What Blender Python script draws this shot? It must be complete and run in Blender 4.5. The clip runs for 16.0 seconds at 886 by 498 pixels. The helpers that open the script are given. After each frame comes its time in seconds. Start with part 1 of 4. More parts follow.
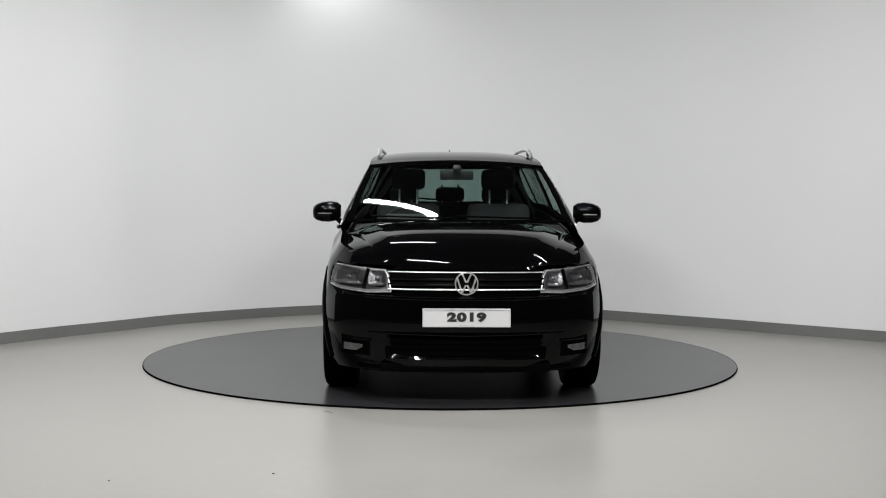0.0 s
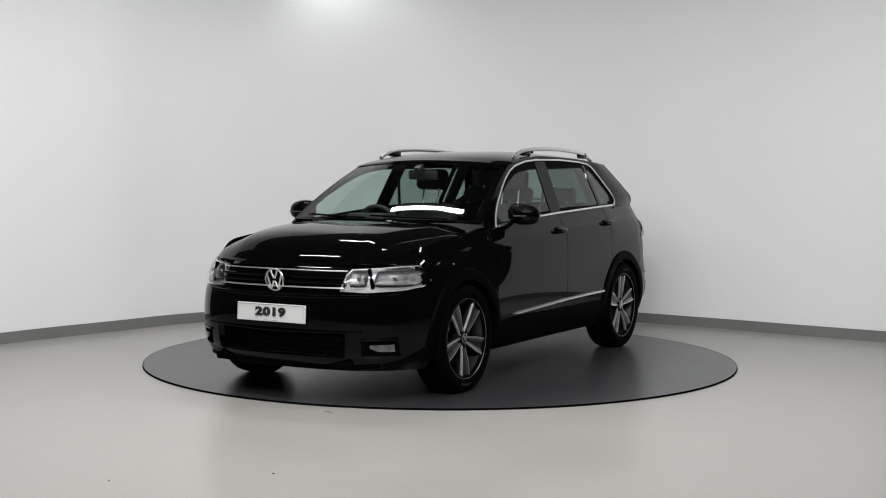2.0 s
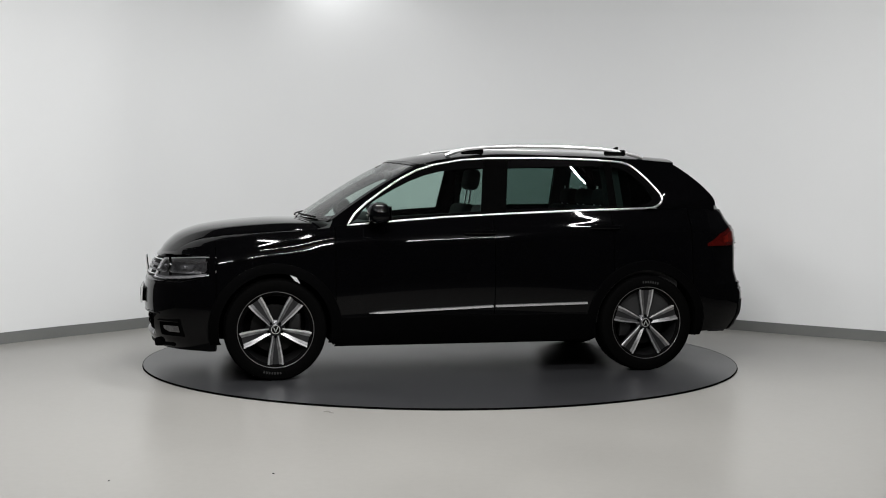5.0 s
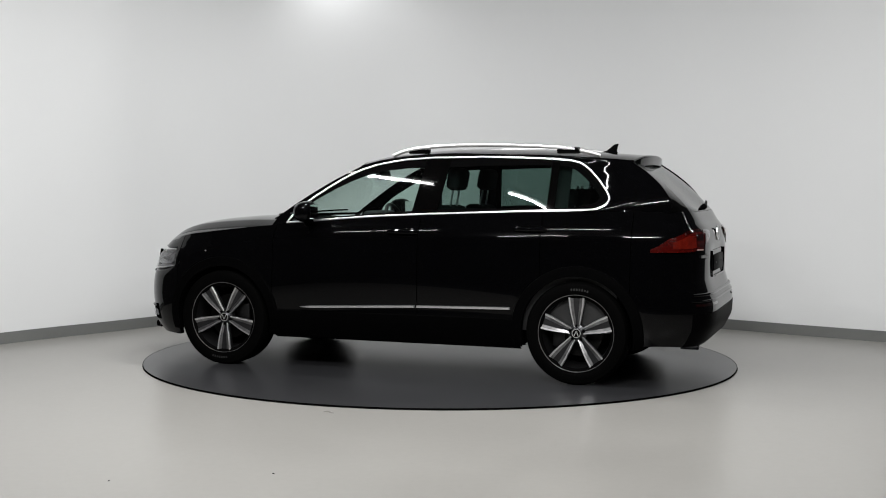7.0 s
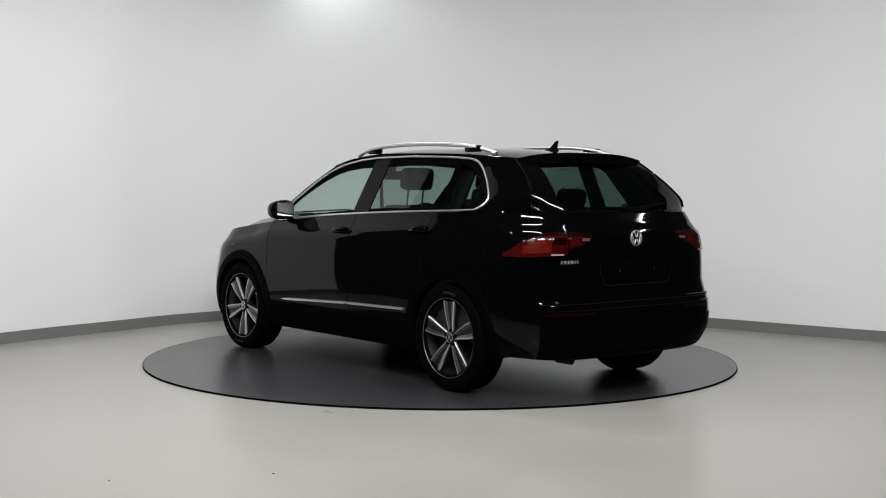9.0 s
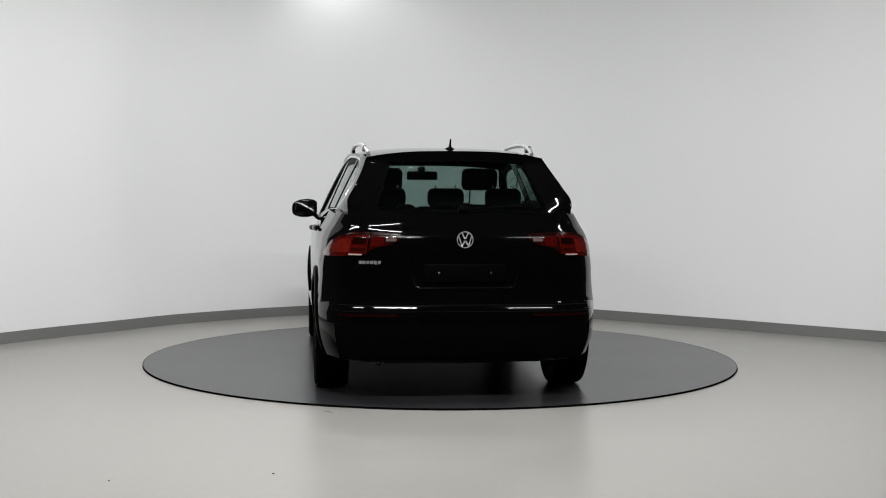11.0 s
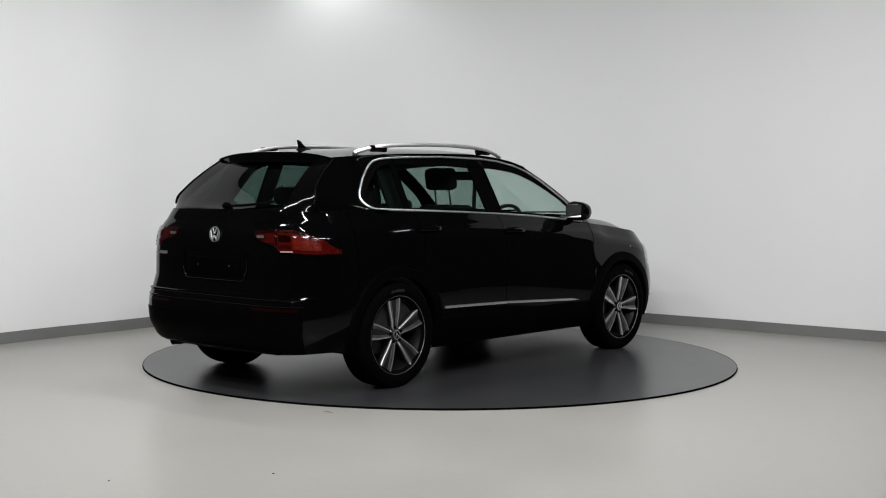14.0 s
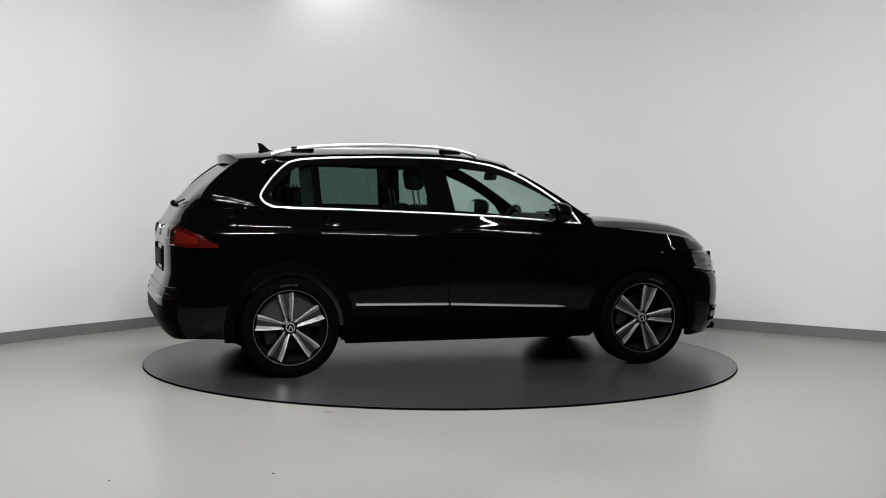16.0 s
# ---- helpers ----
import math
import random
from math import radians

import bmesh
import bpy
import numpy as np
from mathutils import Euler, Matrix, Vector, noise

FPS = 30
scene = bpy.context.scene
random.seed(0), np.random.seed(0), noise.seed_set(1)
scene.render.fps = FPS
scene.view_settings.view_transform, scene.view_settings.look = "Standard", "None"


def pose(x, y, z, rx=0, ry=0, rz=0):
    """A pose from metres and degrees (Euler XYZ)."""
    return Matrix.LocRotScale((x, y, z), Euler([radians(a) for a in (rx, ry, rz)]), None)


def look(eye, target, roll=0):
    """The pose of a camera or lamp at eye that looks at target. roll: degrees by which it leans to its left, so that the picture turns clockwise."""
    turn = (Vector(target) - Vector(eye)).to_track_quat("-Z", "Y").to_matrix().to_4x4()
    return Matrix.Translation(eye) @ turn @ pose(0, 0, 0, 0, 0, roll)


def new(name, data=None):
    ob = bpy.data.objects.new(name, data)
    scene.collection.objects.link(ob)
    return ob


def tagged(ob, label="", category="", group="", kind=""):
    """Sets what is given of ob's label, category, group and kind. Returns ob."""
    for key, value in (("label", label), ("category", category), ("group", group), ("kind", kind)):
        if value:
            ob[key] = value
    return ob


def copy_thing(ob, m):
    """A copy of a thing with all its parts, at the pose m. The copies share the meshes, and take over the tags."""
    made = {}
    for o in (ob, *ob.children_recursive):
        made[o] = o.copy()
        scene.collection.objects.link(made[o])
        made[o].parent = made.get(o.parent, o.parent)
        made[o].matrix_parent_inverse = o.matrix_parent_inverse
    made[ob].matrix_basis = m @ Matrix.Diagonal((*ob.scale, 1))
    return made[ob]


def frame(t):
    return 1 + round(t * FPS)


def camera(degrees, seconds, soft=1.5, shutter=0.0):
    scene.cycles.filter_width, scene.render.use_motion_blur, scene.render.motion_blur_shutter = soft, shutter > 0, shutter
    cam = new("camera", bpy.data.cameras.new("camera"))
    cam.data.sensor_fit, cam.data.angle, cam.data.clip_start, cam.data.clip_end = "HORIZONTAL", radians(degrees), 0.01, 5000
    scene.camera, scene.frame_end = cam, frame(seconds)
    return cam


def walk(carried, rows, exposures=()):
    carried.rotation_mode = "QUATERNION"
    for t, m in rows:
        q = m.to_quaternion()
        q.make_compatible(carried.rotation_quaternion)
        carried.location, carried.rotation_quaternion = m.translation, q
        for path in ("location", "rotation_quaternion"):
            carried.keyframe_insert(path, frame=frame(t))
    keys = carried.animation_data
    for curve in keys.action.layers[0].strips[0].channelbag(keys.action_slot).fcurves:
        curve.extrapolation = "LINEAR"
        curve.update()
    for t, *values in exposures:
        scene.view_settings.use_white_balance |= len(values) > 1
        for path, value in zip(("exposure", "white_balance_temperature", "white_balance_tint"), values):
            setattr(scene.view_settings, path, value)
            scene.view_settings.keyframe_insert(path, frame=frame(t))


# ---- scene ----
# ---------------------------------------------------------------- camera
EYE = (0.0, -9.7055, 1.3577)
TILT, TURN, ROLL = 0.0531, 0.0018, 0.33
cam = camera(39.18, 16.0, soft=1.05)
AIM = (EYE[0] + math.sin(TURN) * math.cos(TILT), EYE[1] + math.cos(TURN) * math.cos(TILT), EYE[2] - math.sin(TILT))
walk(cam, [(0.0, look(EYE, AIM, ROLL)), (16.0, look(EYE, AIM, ROLL))])

# ---------------------------------------------------------------- world and lamps
scene.view_settings.exposure = 0.0
world = bpy.data.worlds.new("world")
scene.world = world
world.use_nodes = True
world.node_tree.nodes["Background"].inputs[0].default_value = (0.02, 0.02, 0.022, 1)
world.node_tree.nodes["Background"].inputs[1].default_value = 0.2

CEIL = 3.9


def area_lamp(name, m, sx, sy, watts, colour=(1, 0.997, 0.985)):
    data = bpy.data.lights.new(name, "AREA")
    data.shape, data.size, data.size_y, data.energy, data.color = "RECTANGLE", sx, sy, watts, colour
    ob = new(name, data)
    ob.matrix_world = m
    return ob


# tubes on the ceiling: x, y, length, turn in degrees, watts; the rear row is unseen fill, added to throw light at the
# wall
TUBES = [(-0.75, 0.17, 1.4, -34, 55), (-2.55, -2.1, 1.5, -33, 60), (-0.55, -3.24, 1.3, -25, 60), (2.35, -2.02, 1.1, -29, 60), (5.1, -0.75, 0.8, -29, 14)]
WALL_FILL = [(-2.6, -6.2, 1.5, 0, 72), (0.0, -6.2, 1.5, 0, 185), (2.6, -6.2, 1.5, 0, 60)]
for tx, ty, tl, turn, watts in TUBES:
    area_lamp("tube_light", pose(tx, ty, CEIL - 0.096, 0, 0, turn), tl, 0.10 if ty > 0 else 0.03, watts)
for tx, ty, tl, turn, watts in WALL_FILL:
    area_lamp("tube_light", look((tx, ty + 0.05, CEIL - 0.13), (tx * 0.5, 3.2, 1.0)), tl, 0.05, watts)
spot = bpy.data.lights.new("wall_washer_light", "SPOT")
spot.energy, spot.spot_size, spot.spot_blend, spot.shadow_soft_size = 17, radians(150), 1.0, 0.06
new("wall_washer_light", spot).matrix_world = look((-0.93, 2.72, CEIL - 0.2), (-0.98, 3.2, 3.1))


# ---------------------------------------------------------------- materials
def nodes_of(name):
    m = bpy.data.materials.new(name)
    m.use_nodes = True
    return m, m.node_tree.nodes, m.node_tree.links, m.node_tree.nodes["Principled BSDF"]


def setv(b, **kw):
    names = {"color": "Base Color", "rough": "Roughness", "metal": "Metallic", "coat": "Coat Weight", "coat_rough": "Coat Roughness", "coat_ior": "Coat IOR",
             "spec": "Specular IOR Level", "ior": "IOR", "trans": "Transmission Weight", "emit": "Emission Strength", "emit_color": "Emission Color"}
    for k, v in kw.items():
        b.inputs[names[k]].default_value = (*v, 1) if isinstance(v, tuple) else v


def surface(name, color, rough=0.5, metal=0.0, vary=0.1, scale=3.0, fine=60.0, bump=0.05, rough_vary=0.1, **kw):
    """A procedural surface: colour and roughness drift at a large and a fine scale, with a fine relief."""
    m, n, l, b = nodes_of(name)
    setv(b, rough=rough, metal=metal, **kw)
    tc = n.new("ShaderNodeTexCoord")
    big, small = n.new("ShaderNodeTexNoise"), n.new("ShaderNodeTexNoise")
    big.inputs["Scale"].default_value, small.inputs["Scale"].default_value = scale, fine
    big.inputs["Detail"].default_value = 5
    for t in (big, small):
        l.new(tc.outputs["Object"], t.inputs["Vector"])
    mix = n.new("ShaderNodeMix")
    mix.data_type = "FLOAT"
    mix.inputs[0].default_value = 0.35
    l.new(big.outputs[0], mix.inputs[2])
    l.new(small.outputs[0], mix.inputs[3])
    ramp = n.new("ShaderNodeValToRGB")
    ramp.color_ramp.elements[0].position, ramp.color_ramp.elements[1].position = 0.3, 0.7
    ramp.color_ramp.elements[0].color = (*[c * (1 - vary) for c in color], 1)
    ramp.color_ramp.elements[1].color = (*[min(1, c * (1 + vary)) for c in color], 1)
    l.new(mix.outputs[0], ramp.inputs[0])
    l.new(ramp.outputs[0], b.inputs["Base Color"])
    mr = n.new("ShaderNodeMapRange")
    mr.inputs[3].default_value, mr.inputs[4].default_value = max(0.01, rough * (1 - rough_vary)), min(1, rough * (1 + rough_vary))
    l.new(big.outputs[0], mr.inputs[0])
    l.new(mr.outputs[0], b.inputs["Roughness"])
    if bump:
        bp = n.new("ShaderNodeBump")
        bp.inputs["Strength"].default_value, bp.inputs["Distance"].default_value = bump, 0.01
        l.new(small.outputs[0], bp.inputs["Height"])
        l.new(bp.outputs[0], b.inputs["Normal"])
    return m


def pane_material(name, tint, gloss_rough=0.0):
    """Thin tinted glass: light passes with a tint, gloss grows at a flat angle."""
    m, n, l, b = nodes_of(name)
    n.remove(b)
    tr, gl, mx, lw = (n.new("ShaderNode" + s) for s in ("BsdfTransparent", "BsdfGlossy", "MixShader", "LayerWeight"))
    tr.inputs[0].default_value = (*tint, 1)
    gl.inputs["Roughness"].default_value = gloss_rough
    power, scale_up = n.new("ShaderNodeMath"), n.new("ShaderNodeMath")
    power.operation, scale_up.operation = "POWER", "MULTIPLY_ADD"
    power.inputs[1].default_value = 5
    scale_up.inputs[1].default_value, scale_up.inputs[2].default_value = 0.9, 0.06
    l.new(lw.outputs["Facing"], power.inputs[0])
    l.new(power.outputs[0], scale_up.inputs[0])
    l.new(scale_up.outputs[0], mx.inputs[0])
    l.new(tr.outputs[0], mx.inputs[1])
    l.new(gl.outputs[0], mx.inputs[2])
    l.new(mx.outputs[0], n["Material Output"].inputs[0])
    return m


M_WALL = surface("painted_plaster", (0.735, 0.745, 0.752), 0.6, vary=0.012, scale=0.7, fine=140, bump=0.03)
M_FLOOR = surface("poured_resin_floor", (0.314, 0.306, 0.290), 0.3, vary=0.05, scale=0.9, fine=25, bump=0.006, rough_vary=0.22)
M_SKIRT = surface("grey_skirting", (0.15, 0.155, 0.15), 0.5, vary=0.06, scale=2, bump=0.03)
M_DARK = surface("dark_surround", (0.02, 0.02, 0.022), 0.9, vary=0.2)
M_CEIL = surface("dark_ceiling_paint", (0.05, 0.05, 0.052), 0.8, vary=0.08)
M_DISC = surface("grey_satin_disc", (0.024, 0.0245, 0.027), 0.30, vary=0.15, scale=1.2, fine=220, bump=0.015, spec=0.9)
M_EDGE = surface("black_disc_edge", (0.002, 0.002, 0.002), 0.8, spec=0.0)
M_PAINT = surface("black_metallic_paint", (0.0010, 0.0010, 0.0012), 0.27, vary=0.15, scale=2, fine=900, bump=0.0, coat=1.0, coat_rough=0.025, coat_ior=1.24, spec=0.0)
M_GLOSS = surface("gloss_black_trim", (0.0012, 0.0012, 0.0012), 0.03, vary=0.1, bump=0, spec=0.10)
M_PLASTIC = surface("black_moulded_plastic", (0.0012, 0.0012, 0.0013), 0.4, vary=0.12, fine=300, bump=0.04, spec=0.008)
M_LINER = surface("wheel_arch_felt", (0.0018, 0.0018, 0.0018), 0.95, vary=0.2, spec=0.0)
M_TYRE = surface("tyre_rubber", (0.0014, 0.0014, 0.0014), 0.6, vary=0.15, fine=250, bump=0.08, spec=0.012)
M_CHROME = surface("chrome", (0.90, 0.90, 0.91), 0.3, 1.0, vary=0.03, bump=0)
M_MIRROR = surface("mirror_silver", (0.8, 0.8, 0.8), 0.02, 1.0, vary=0.02, bump=0)
M_SATIN = surface("satin_aluminium", (0.85, 0.85, 0.86), 0.4, 1.0, vary=0.04, bump=0)
M_RIMSILVER = surface("machined_alloy", (0.72, 0.72, 0.73), 0.38, 1.0, vary=0.08, fine=200, bump=0.02)
M_SPOKE = surface("turned_alloy_facet", (0.24, 0.24, 0.245), 0.36, 1.0, vary=0.45, scale=22, fine=200, bump=0.03)
M_RIMDARK = surface("dark_grey_alloy_paint", (0.05, 0.05, 0.053), 0.3, 0.9, vary=0.2, bump=0)
M_MARK = surface("grey_moulded_marking", (0.006, 0.006, 0.006), 0.7, vary=0.2)
M_BARREL = surface("shadow_grey_barrel_paint", (0.008, 0.008, 0.0085), 0.45, 0.5, vary=0.2, bump=0)
M_BRAKE = surface("brake_iron", (0.010, 0.0097, 0.0095), 0.5, 0.9, vary=0.2)
M_SEAT = surface("dark_seat_cloth", (0.025, 0.025, 0.027), 0.85, vary=0.25, fine=400, bump=0.15)
M_DASH = surface("soft_dash_plastic", (0.012, 0.012, 0.0125), 0.6, vary=0.15, fine=300, bump=0.08)
M_PLATE = surface("white_plate", (0.55, 0.55, 0.555), 0.4, vary=0.02, bump=0)
M_INK = surface("black_print", (0.008, 0.008, 0.008), 0.5, vary=0.05, bump=0)
M_REFLECTOR = surface("lamp_reflector", (0.19, 0.19, 0.195), 0.30, 1.0, vary=0.45, scale=30, fine=120, bump=0.4)
M_LAMPSTRIP = surface("frosted_light_strip", (0.20, 0.20, 0.205), 0.45, 0.4, vary=0.15, scale=40, bump=0.05)
M_LAMPDARK = surface("lamp_housing", (0.14, 0.14, 0.145), 0.3, 0.7, vary=0.2, scale=20)
M_FRONTGLASS = pane_material("green_tinted_glass", (0.80, 0.87, 0.845))
M_SIDEGLASS = pane_material("green_side_glass", (0.64, 0.76, 0.72))
M_PRIVACY = pane_material("privacy_glass", (0.27, 0.36, 0.335))
M_REARGLASS = pane_material("dark_rear_glass", (0.21, 0.29, 0.27))
M_CLEAR = pane_material("clear_lamp_lens", (0.93, 0.93, 0.94))
M_RED = surface("red_lamp_lens", (0.034, 0.0015, 0.001), 0.12, vary=0.25, scale=18, fine=90, bump=0.05, coat=1.0, coat_ior=1.3, spec=0.2, coat_rough=0.02)
M_REDDARK = surface("dark_red_lamp_lens", (0.005, 0.0006, 0.0006), 0.12, vary=0.25, scale=18, coat=1.0, coat_ior=1.3, spec=0.2, bump=0.0)
M_REDMID = surface("mid_red_lamp_lens", (0.016, 0.0015, 0.0012), 0.12, vary=0.25, scale=18, coat=1.0, coat_ior=1.3, spec=0.2, bump=0.0)
M_REDGLOW = surface("bright_red_lamp_lens", (0.065, 0.004, 0.002), 0.15, vary=0.3, scale=24, coat=1.0, coat_ior=1.3, spec=0.2, bump=0.1)
M_AMBER = surface("pale_lamp_lens", (0.30, 0.22, 0.20), 0.2, vary=0.1, coat=1.0, bump=0)
M_REVERSE = surface("smoky_lamp_lens", (0.075, 0.06, 0.06), 0.2, vary=0.15, coat=1.0, bump=0)
M_TUBE, _n, _l, _b = nodes_of("lit_tube")
setv(_b, color=(0.9, 0.9, 0.9), emit_color=(1, 0.997, 0.985), emit=14.0)


# ---------------------------------------------------------------- mesh helpers
def link_mesh(name, bm, material, smooth=True):
    bmesh.ops.recalc_face_normals(bm, faces=bm.faces)
    me = bpy.data.meshes.new(name)
    bm.to_mesh(me)
    bm.free()
    if smooth:
        for p in me.polygons:
            p.use_smooth = True
        me.set_sharp_from_angle(angle=radians(50))
    me.materials.append(material)
    return new(name, me)


def part(name, bm, material, parent, label="", smooth=True, thick=0.0, sharp=35):
    if thick:
        bmesh.ops.recalc_face_normals(bm, faces=bm.faces)
        bmesh.ops.solidify(bm, geom=bm.faces[:], thickness=thick)
    ob = link_mesh(name, bm, material, smooth)
    if smooth and sharp:
        ob.data.set_sharp_from_angle(angle=radians(sharp))
    ob.parent = parent
    return tagged(ob, label)


def grid(rows, skip=None, close=False):
    """A sheet through a list of rows of points."""
    bm = bmesh.new()
    vs = [[bm.verts.new(p) for p in r] for r in rows]
    for i in range(len(vs) - 1):
        k = len(vs[i])
        for j in range(k if close else k - 1):
            if skip and skip(i, j):
                continue
            f = [vs[i][j], vs[i][(j + 1) % k], vs[i + 1][(j + 1) % k], vs[i + 1][j]]
            bm.faces.new(f)
    bmesh.ops.delete(bm, geom=[v for v in bm.verts if not v.link_faces], context="VERTS")
    bmesh.ops.remove_doubles(bm, verts=bm.verts, dist=1e-5)
    return bm


def block(sx, sy, sz, m=None, bevel=0.0, seg=2, bm=None):
    """A bevelled box of that size round the origin of m; added to bm if given."""
    b2 = bmesh.new()
    bmesh.ops.create_cube(b2, size=1)
    bmesh.ops.scale(b2, vec=(sx, sy, sz), verts=b2.verts)
    if bevel:
        bmesh.ops.bevel(b2, geom=b2.edges[:], offset=bevel, segments=seg, affect="EDGES", profile=0.5)
    if m is not None:
        b2.transform(m)
    return b2 if bm is None else join(bm, b2)


def join(bm, other):
    me = bpy.data.meshes.new("joined")
    other.to_mesh(me)
    other.free()
    bm.from_mesh(me)
    bpy.data.meshes.remove(me)
    return bm


def revolve(profile, n=48, m=None, axis="Y"):
    """Profile of (radius, along the axis) turned round the axis."""
    rows = []
    for i in range(n):
        a = 2 * math.pi * i / n
        rows.append([(r * math.cos(a), h, r * math.sin(a)) for r, h in profile])
    rows.append(rows[0])
    bm = grid(rows)
    if m is not None:
        bm.transform(m)
    return bm


def tube(pts, w, h, closed=False, out=None, n=8):
    """A rounded bar of width w and depth h along points; out gives its outward side."""
    pts = [Vector(p) for p in pts]
    rows = []
    k = len(pts)
    for i, p in enumerate(pts):
        a = pts[(i - 1) % k] if closed or i else p
        b = pts[(i + 1) % k] if closed or i < k - 1 else p
        t = (b - a).normalized()
        o = Vector(out(p) if callable(out) else (out or (0, 0, 1)))
        s = t.cross(o).normalized()
        o = s.cross(t).normalized()
        rows.append([p + s * (w / 2 * math.cos(q)) + o * (h / 2 * math.sin(q)) for q in (2 * math.pi * j / n for j in range(n))])
    if closed:
        rows.append(rows[0])
    bm = grid(rows, close=True)
    if not closed:
        bm.verts.ensure_lookup_table()
        bmesh.ops.holes_fill(bm, edges=[e for e in bm.edges if e.is_boundary], sides=0)
    return bm


def ip(x, table):
    """Straight interpolation in a table of pairs."""
    xs, ys = zip(*sorted(table))
    return float(np.interp(x, xs, ys))


def smooth_ip(x, table):
    """Rounded interpolation in a table of pairs, with no overshoot."""
    pts = sorted(table)
    n = len(pts)
    if x <= pts[0][0]:
        return pts[0][1]
    if x >= pts[-1][0]:
        return pts[-1][1]
    d = [(pts[i + 1][1] - pts[i][1]) / (pts[i + 1][0] - pts[i][0]) for i in range(n - 1)]
    i = next(k for k in range(n - 1) if x <= pts[k + 1][0])

    def slope(k):
        if k == 0 or k == n - 1:
            return d[0] if k == 0 else d[-1]
        a, b = d[k - 1], d[k]
        return 0.0 if a * b <= 0 else 2 * a * b / (a + b)
    h = pts[i + 1][0] - pts[i][0]
    t = (x - pts[i][0]) / h
    return (pts[i][1] * (1 + 2 * t) * (1 - t) ** 2 + slope(i) * h * t * (1 - t) ** 2
            + pts[i + 1][1] * t * t * (3 - 2 * t) + slope(i + 1) * h * t * t * (t - 1))


# ---------------------------------------------------------------- room
FLOOR_Z = -0.012
fl = link_mesh("floor", block(15, 10.2, 0.1, pose(0, 0.3, FLOOR_Z - 0.05)), M_FLOOR, False)
tagged(fl, "pale grey poured resin floor with a soft sheen", "floor", kind="structure")
# out-of-view dark floor, added so the car reflects black from this side
ff = link_mesh("floor_front", block(15, 9.0, 0.1, pose(0, -9.3, FLOOR_Z - 0.05)), M_DARK, False)
tagged(ff, "unseen dark floor on the camera side, added to darken reflections", "floor", kind="structure")

# wall line: a curve behind the disc, straight on both flanks
WALL = [(-3.85, 0.245), (-3.64, 0.55), (-3.32, 1.01), (-2.95, 1.48), (-2.57, 2.0), (-2.1, 2.45), (-1.6, 2.82), (-1.1, 3.08), (-0.5, 3.28), (0.1, 3.3), (0.7, 3.16), (1.2, 2.95), (1.64, 2.69), (2.29, 2.21), (2.75, 1.87), (3.18, 1.52), (3.79, 1.06), (4.0, 0.91)]


def smooth_line(pts, n=6):
    out = []
    for i in range(len(pts) - 1):
        p0, p1, p2, p3 = (Vector(pts[min(max(j, 0), len(pts) - 1)]) for j in (i - 1, i, i + 1, i + 2))
        for k in range(n):
            t = k / n
            out.append(0.5 * (2 * p1 + (p2 - p0) * t + (2 * p0 - 5 * p1 + 4 * p2 - p3) * t * t + (3 * p1 - p0 - 3 * p2 + p3) * t ** 3))
    out.append(Vector(pts[-1]))
    return out


def strip_wall(line, z0, z1, thick, back=0.0):
    rows = []
    for i, p in enumerate(line):
        t = (line[min(i + 1, len(line) - 1)] - line[max(i - 1, 0)]).normalized()
        nrm = Vector((-t.y, t.x))
        a, b = p + nrm * back, p + nrm * (back + thick)
        rows.append([(a.x, a.y, z0), (a.x, a.y, z1), (b.x, b.y, z1), (b.x, b.y, z0)])
    return grid(rows, close=True)


line = smooth_line([(x * 1.0088, EYE[1] + (y - EYE[1]) * 1.0088) for x, y in WALL])
wall = link_mesh("wall_back", strip_wall(line, FLOOR_Z, CEIL, 0.15, 0.012), M_WALL)
tagged(wall, "smooth white painted wall curving round the turntable", "wall", kind="structure")
sk = link_mesh("baseboard", strip_wall(line, FLOOR_Z, FLOOR_Z + 0.097, 0.011), M_SKIRT)
tagged(sk, "mid grey skirting strip along the curved wall", "baseboard", kind="structure")
# out-of-view dark walls, added where the white wall ends to keep reflections dark
dark_line = [Vector(p) for p in ((4.05, 0.995), (6.6, -1.0), (6.6, -13), (-5.6, -13), (-5.6, -2.2), (-3.895, 0.33))]
dw = link_mesh("wall_front", strip_wall(dark_line, FLOOR_Z, CEIL, 0.15, 0.0), M_DARK, False)
tagged(dw, "unseen dark walls on the camera side, added to darken reflections", "wall", kind="structure")
ce = link_mesh("ceiling", block(14, 18, 0.15, pose(0, -4.9, CEIL + 0.075)), M_CEIL, False)
tagged(ce, "dark painted studio ceiling", "ceiling", kind="structure")

# fixtures for the tubes, and for the added fill row
for tx, ty, tl, turn, watts in TUBES + WALL_FILL:
    t_ob = new("tube_lamp")
    t_ob.matrix_world = pose(tx, ty, CEIL, 0, 0, turn)
    tagged(t_ob, "slim linear tube lamp on the ceiling, lit; rear row added as wall fill", "ceiling lamp", "tube lamps")
    part("housing", block(tl + 0.06, 0.12 if ty > 0 else 0.045, 0.05, pose(0, 0, -0.026), 0.008), M_PLATE, t_ob, smooth=False)
    part("tube", block(tl, 0.03, 0.03, pose(0, 0, -0.068), 0.012), M_TUBE, t_ob)
wl = new("wall_washer")
wl.matrix_world = pose(-0.93, 2.62, CEIL)
tagged(wl, "round wall washer spot under the ceiling", "spotlight")
part("housing", revolve([(0.001, -0.1), (0.07, -0.1), (0.07, 0), (0.001, 0)], 24, pose(0, 0, 0, 90)), M_PLATE, wl)

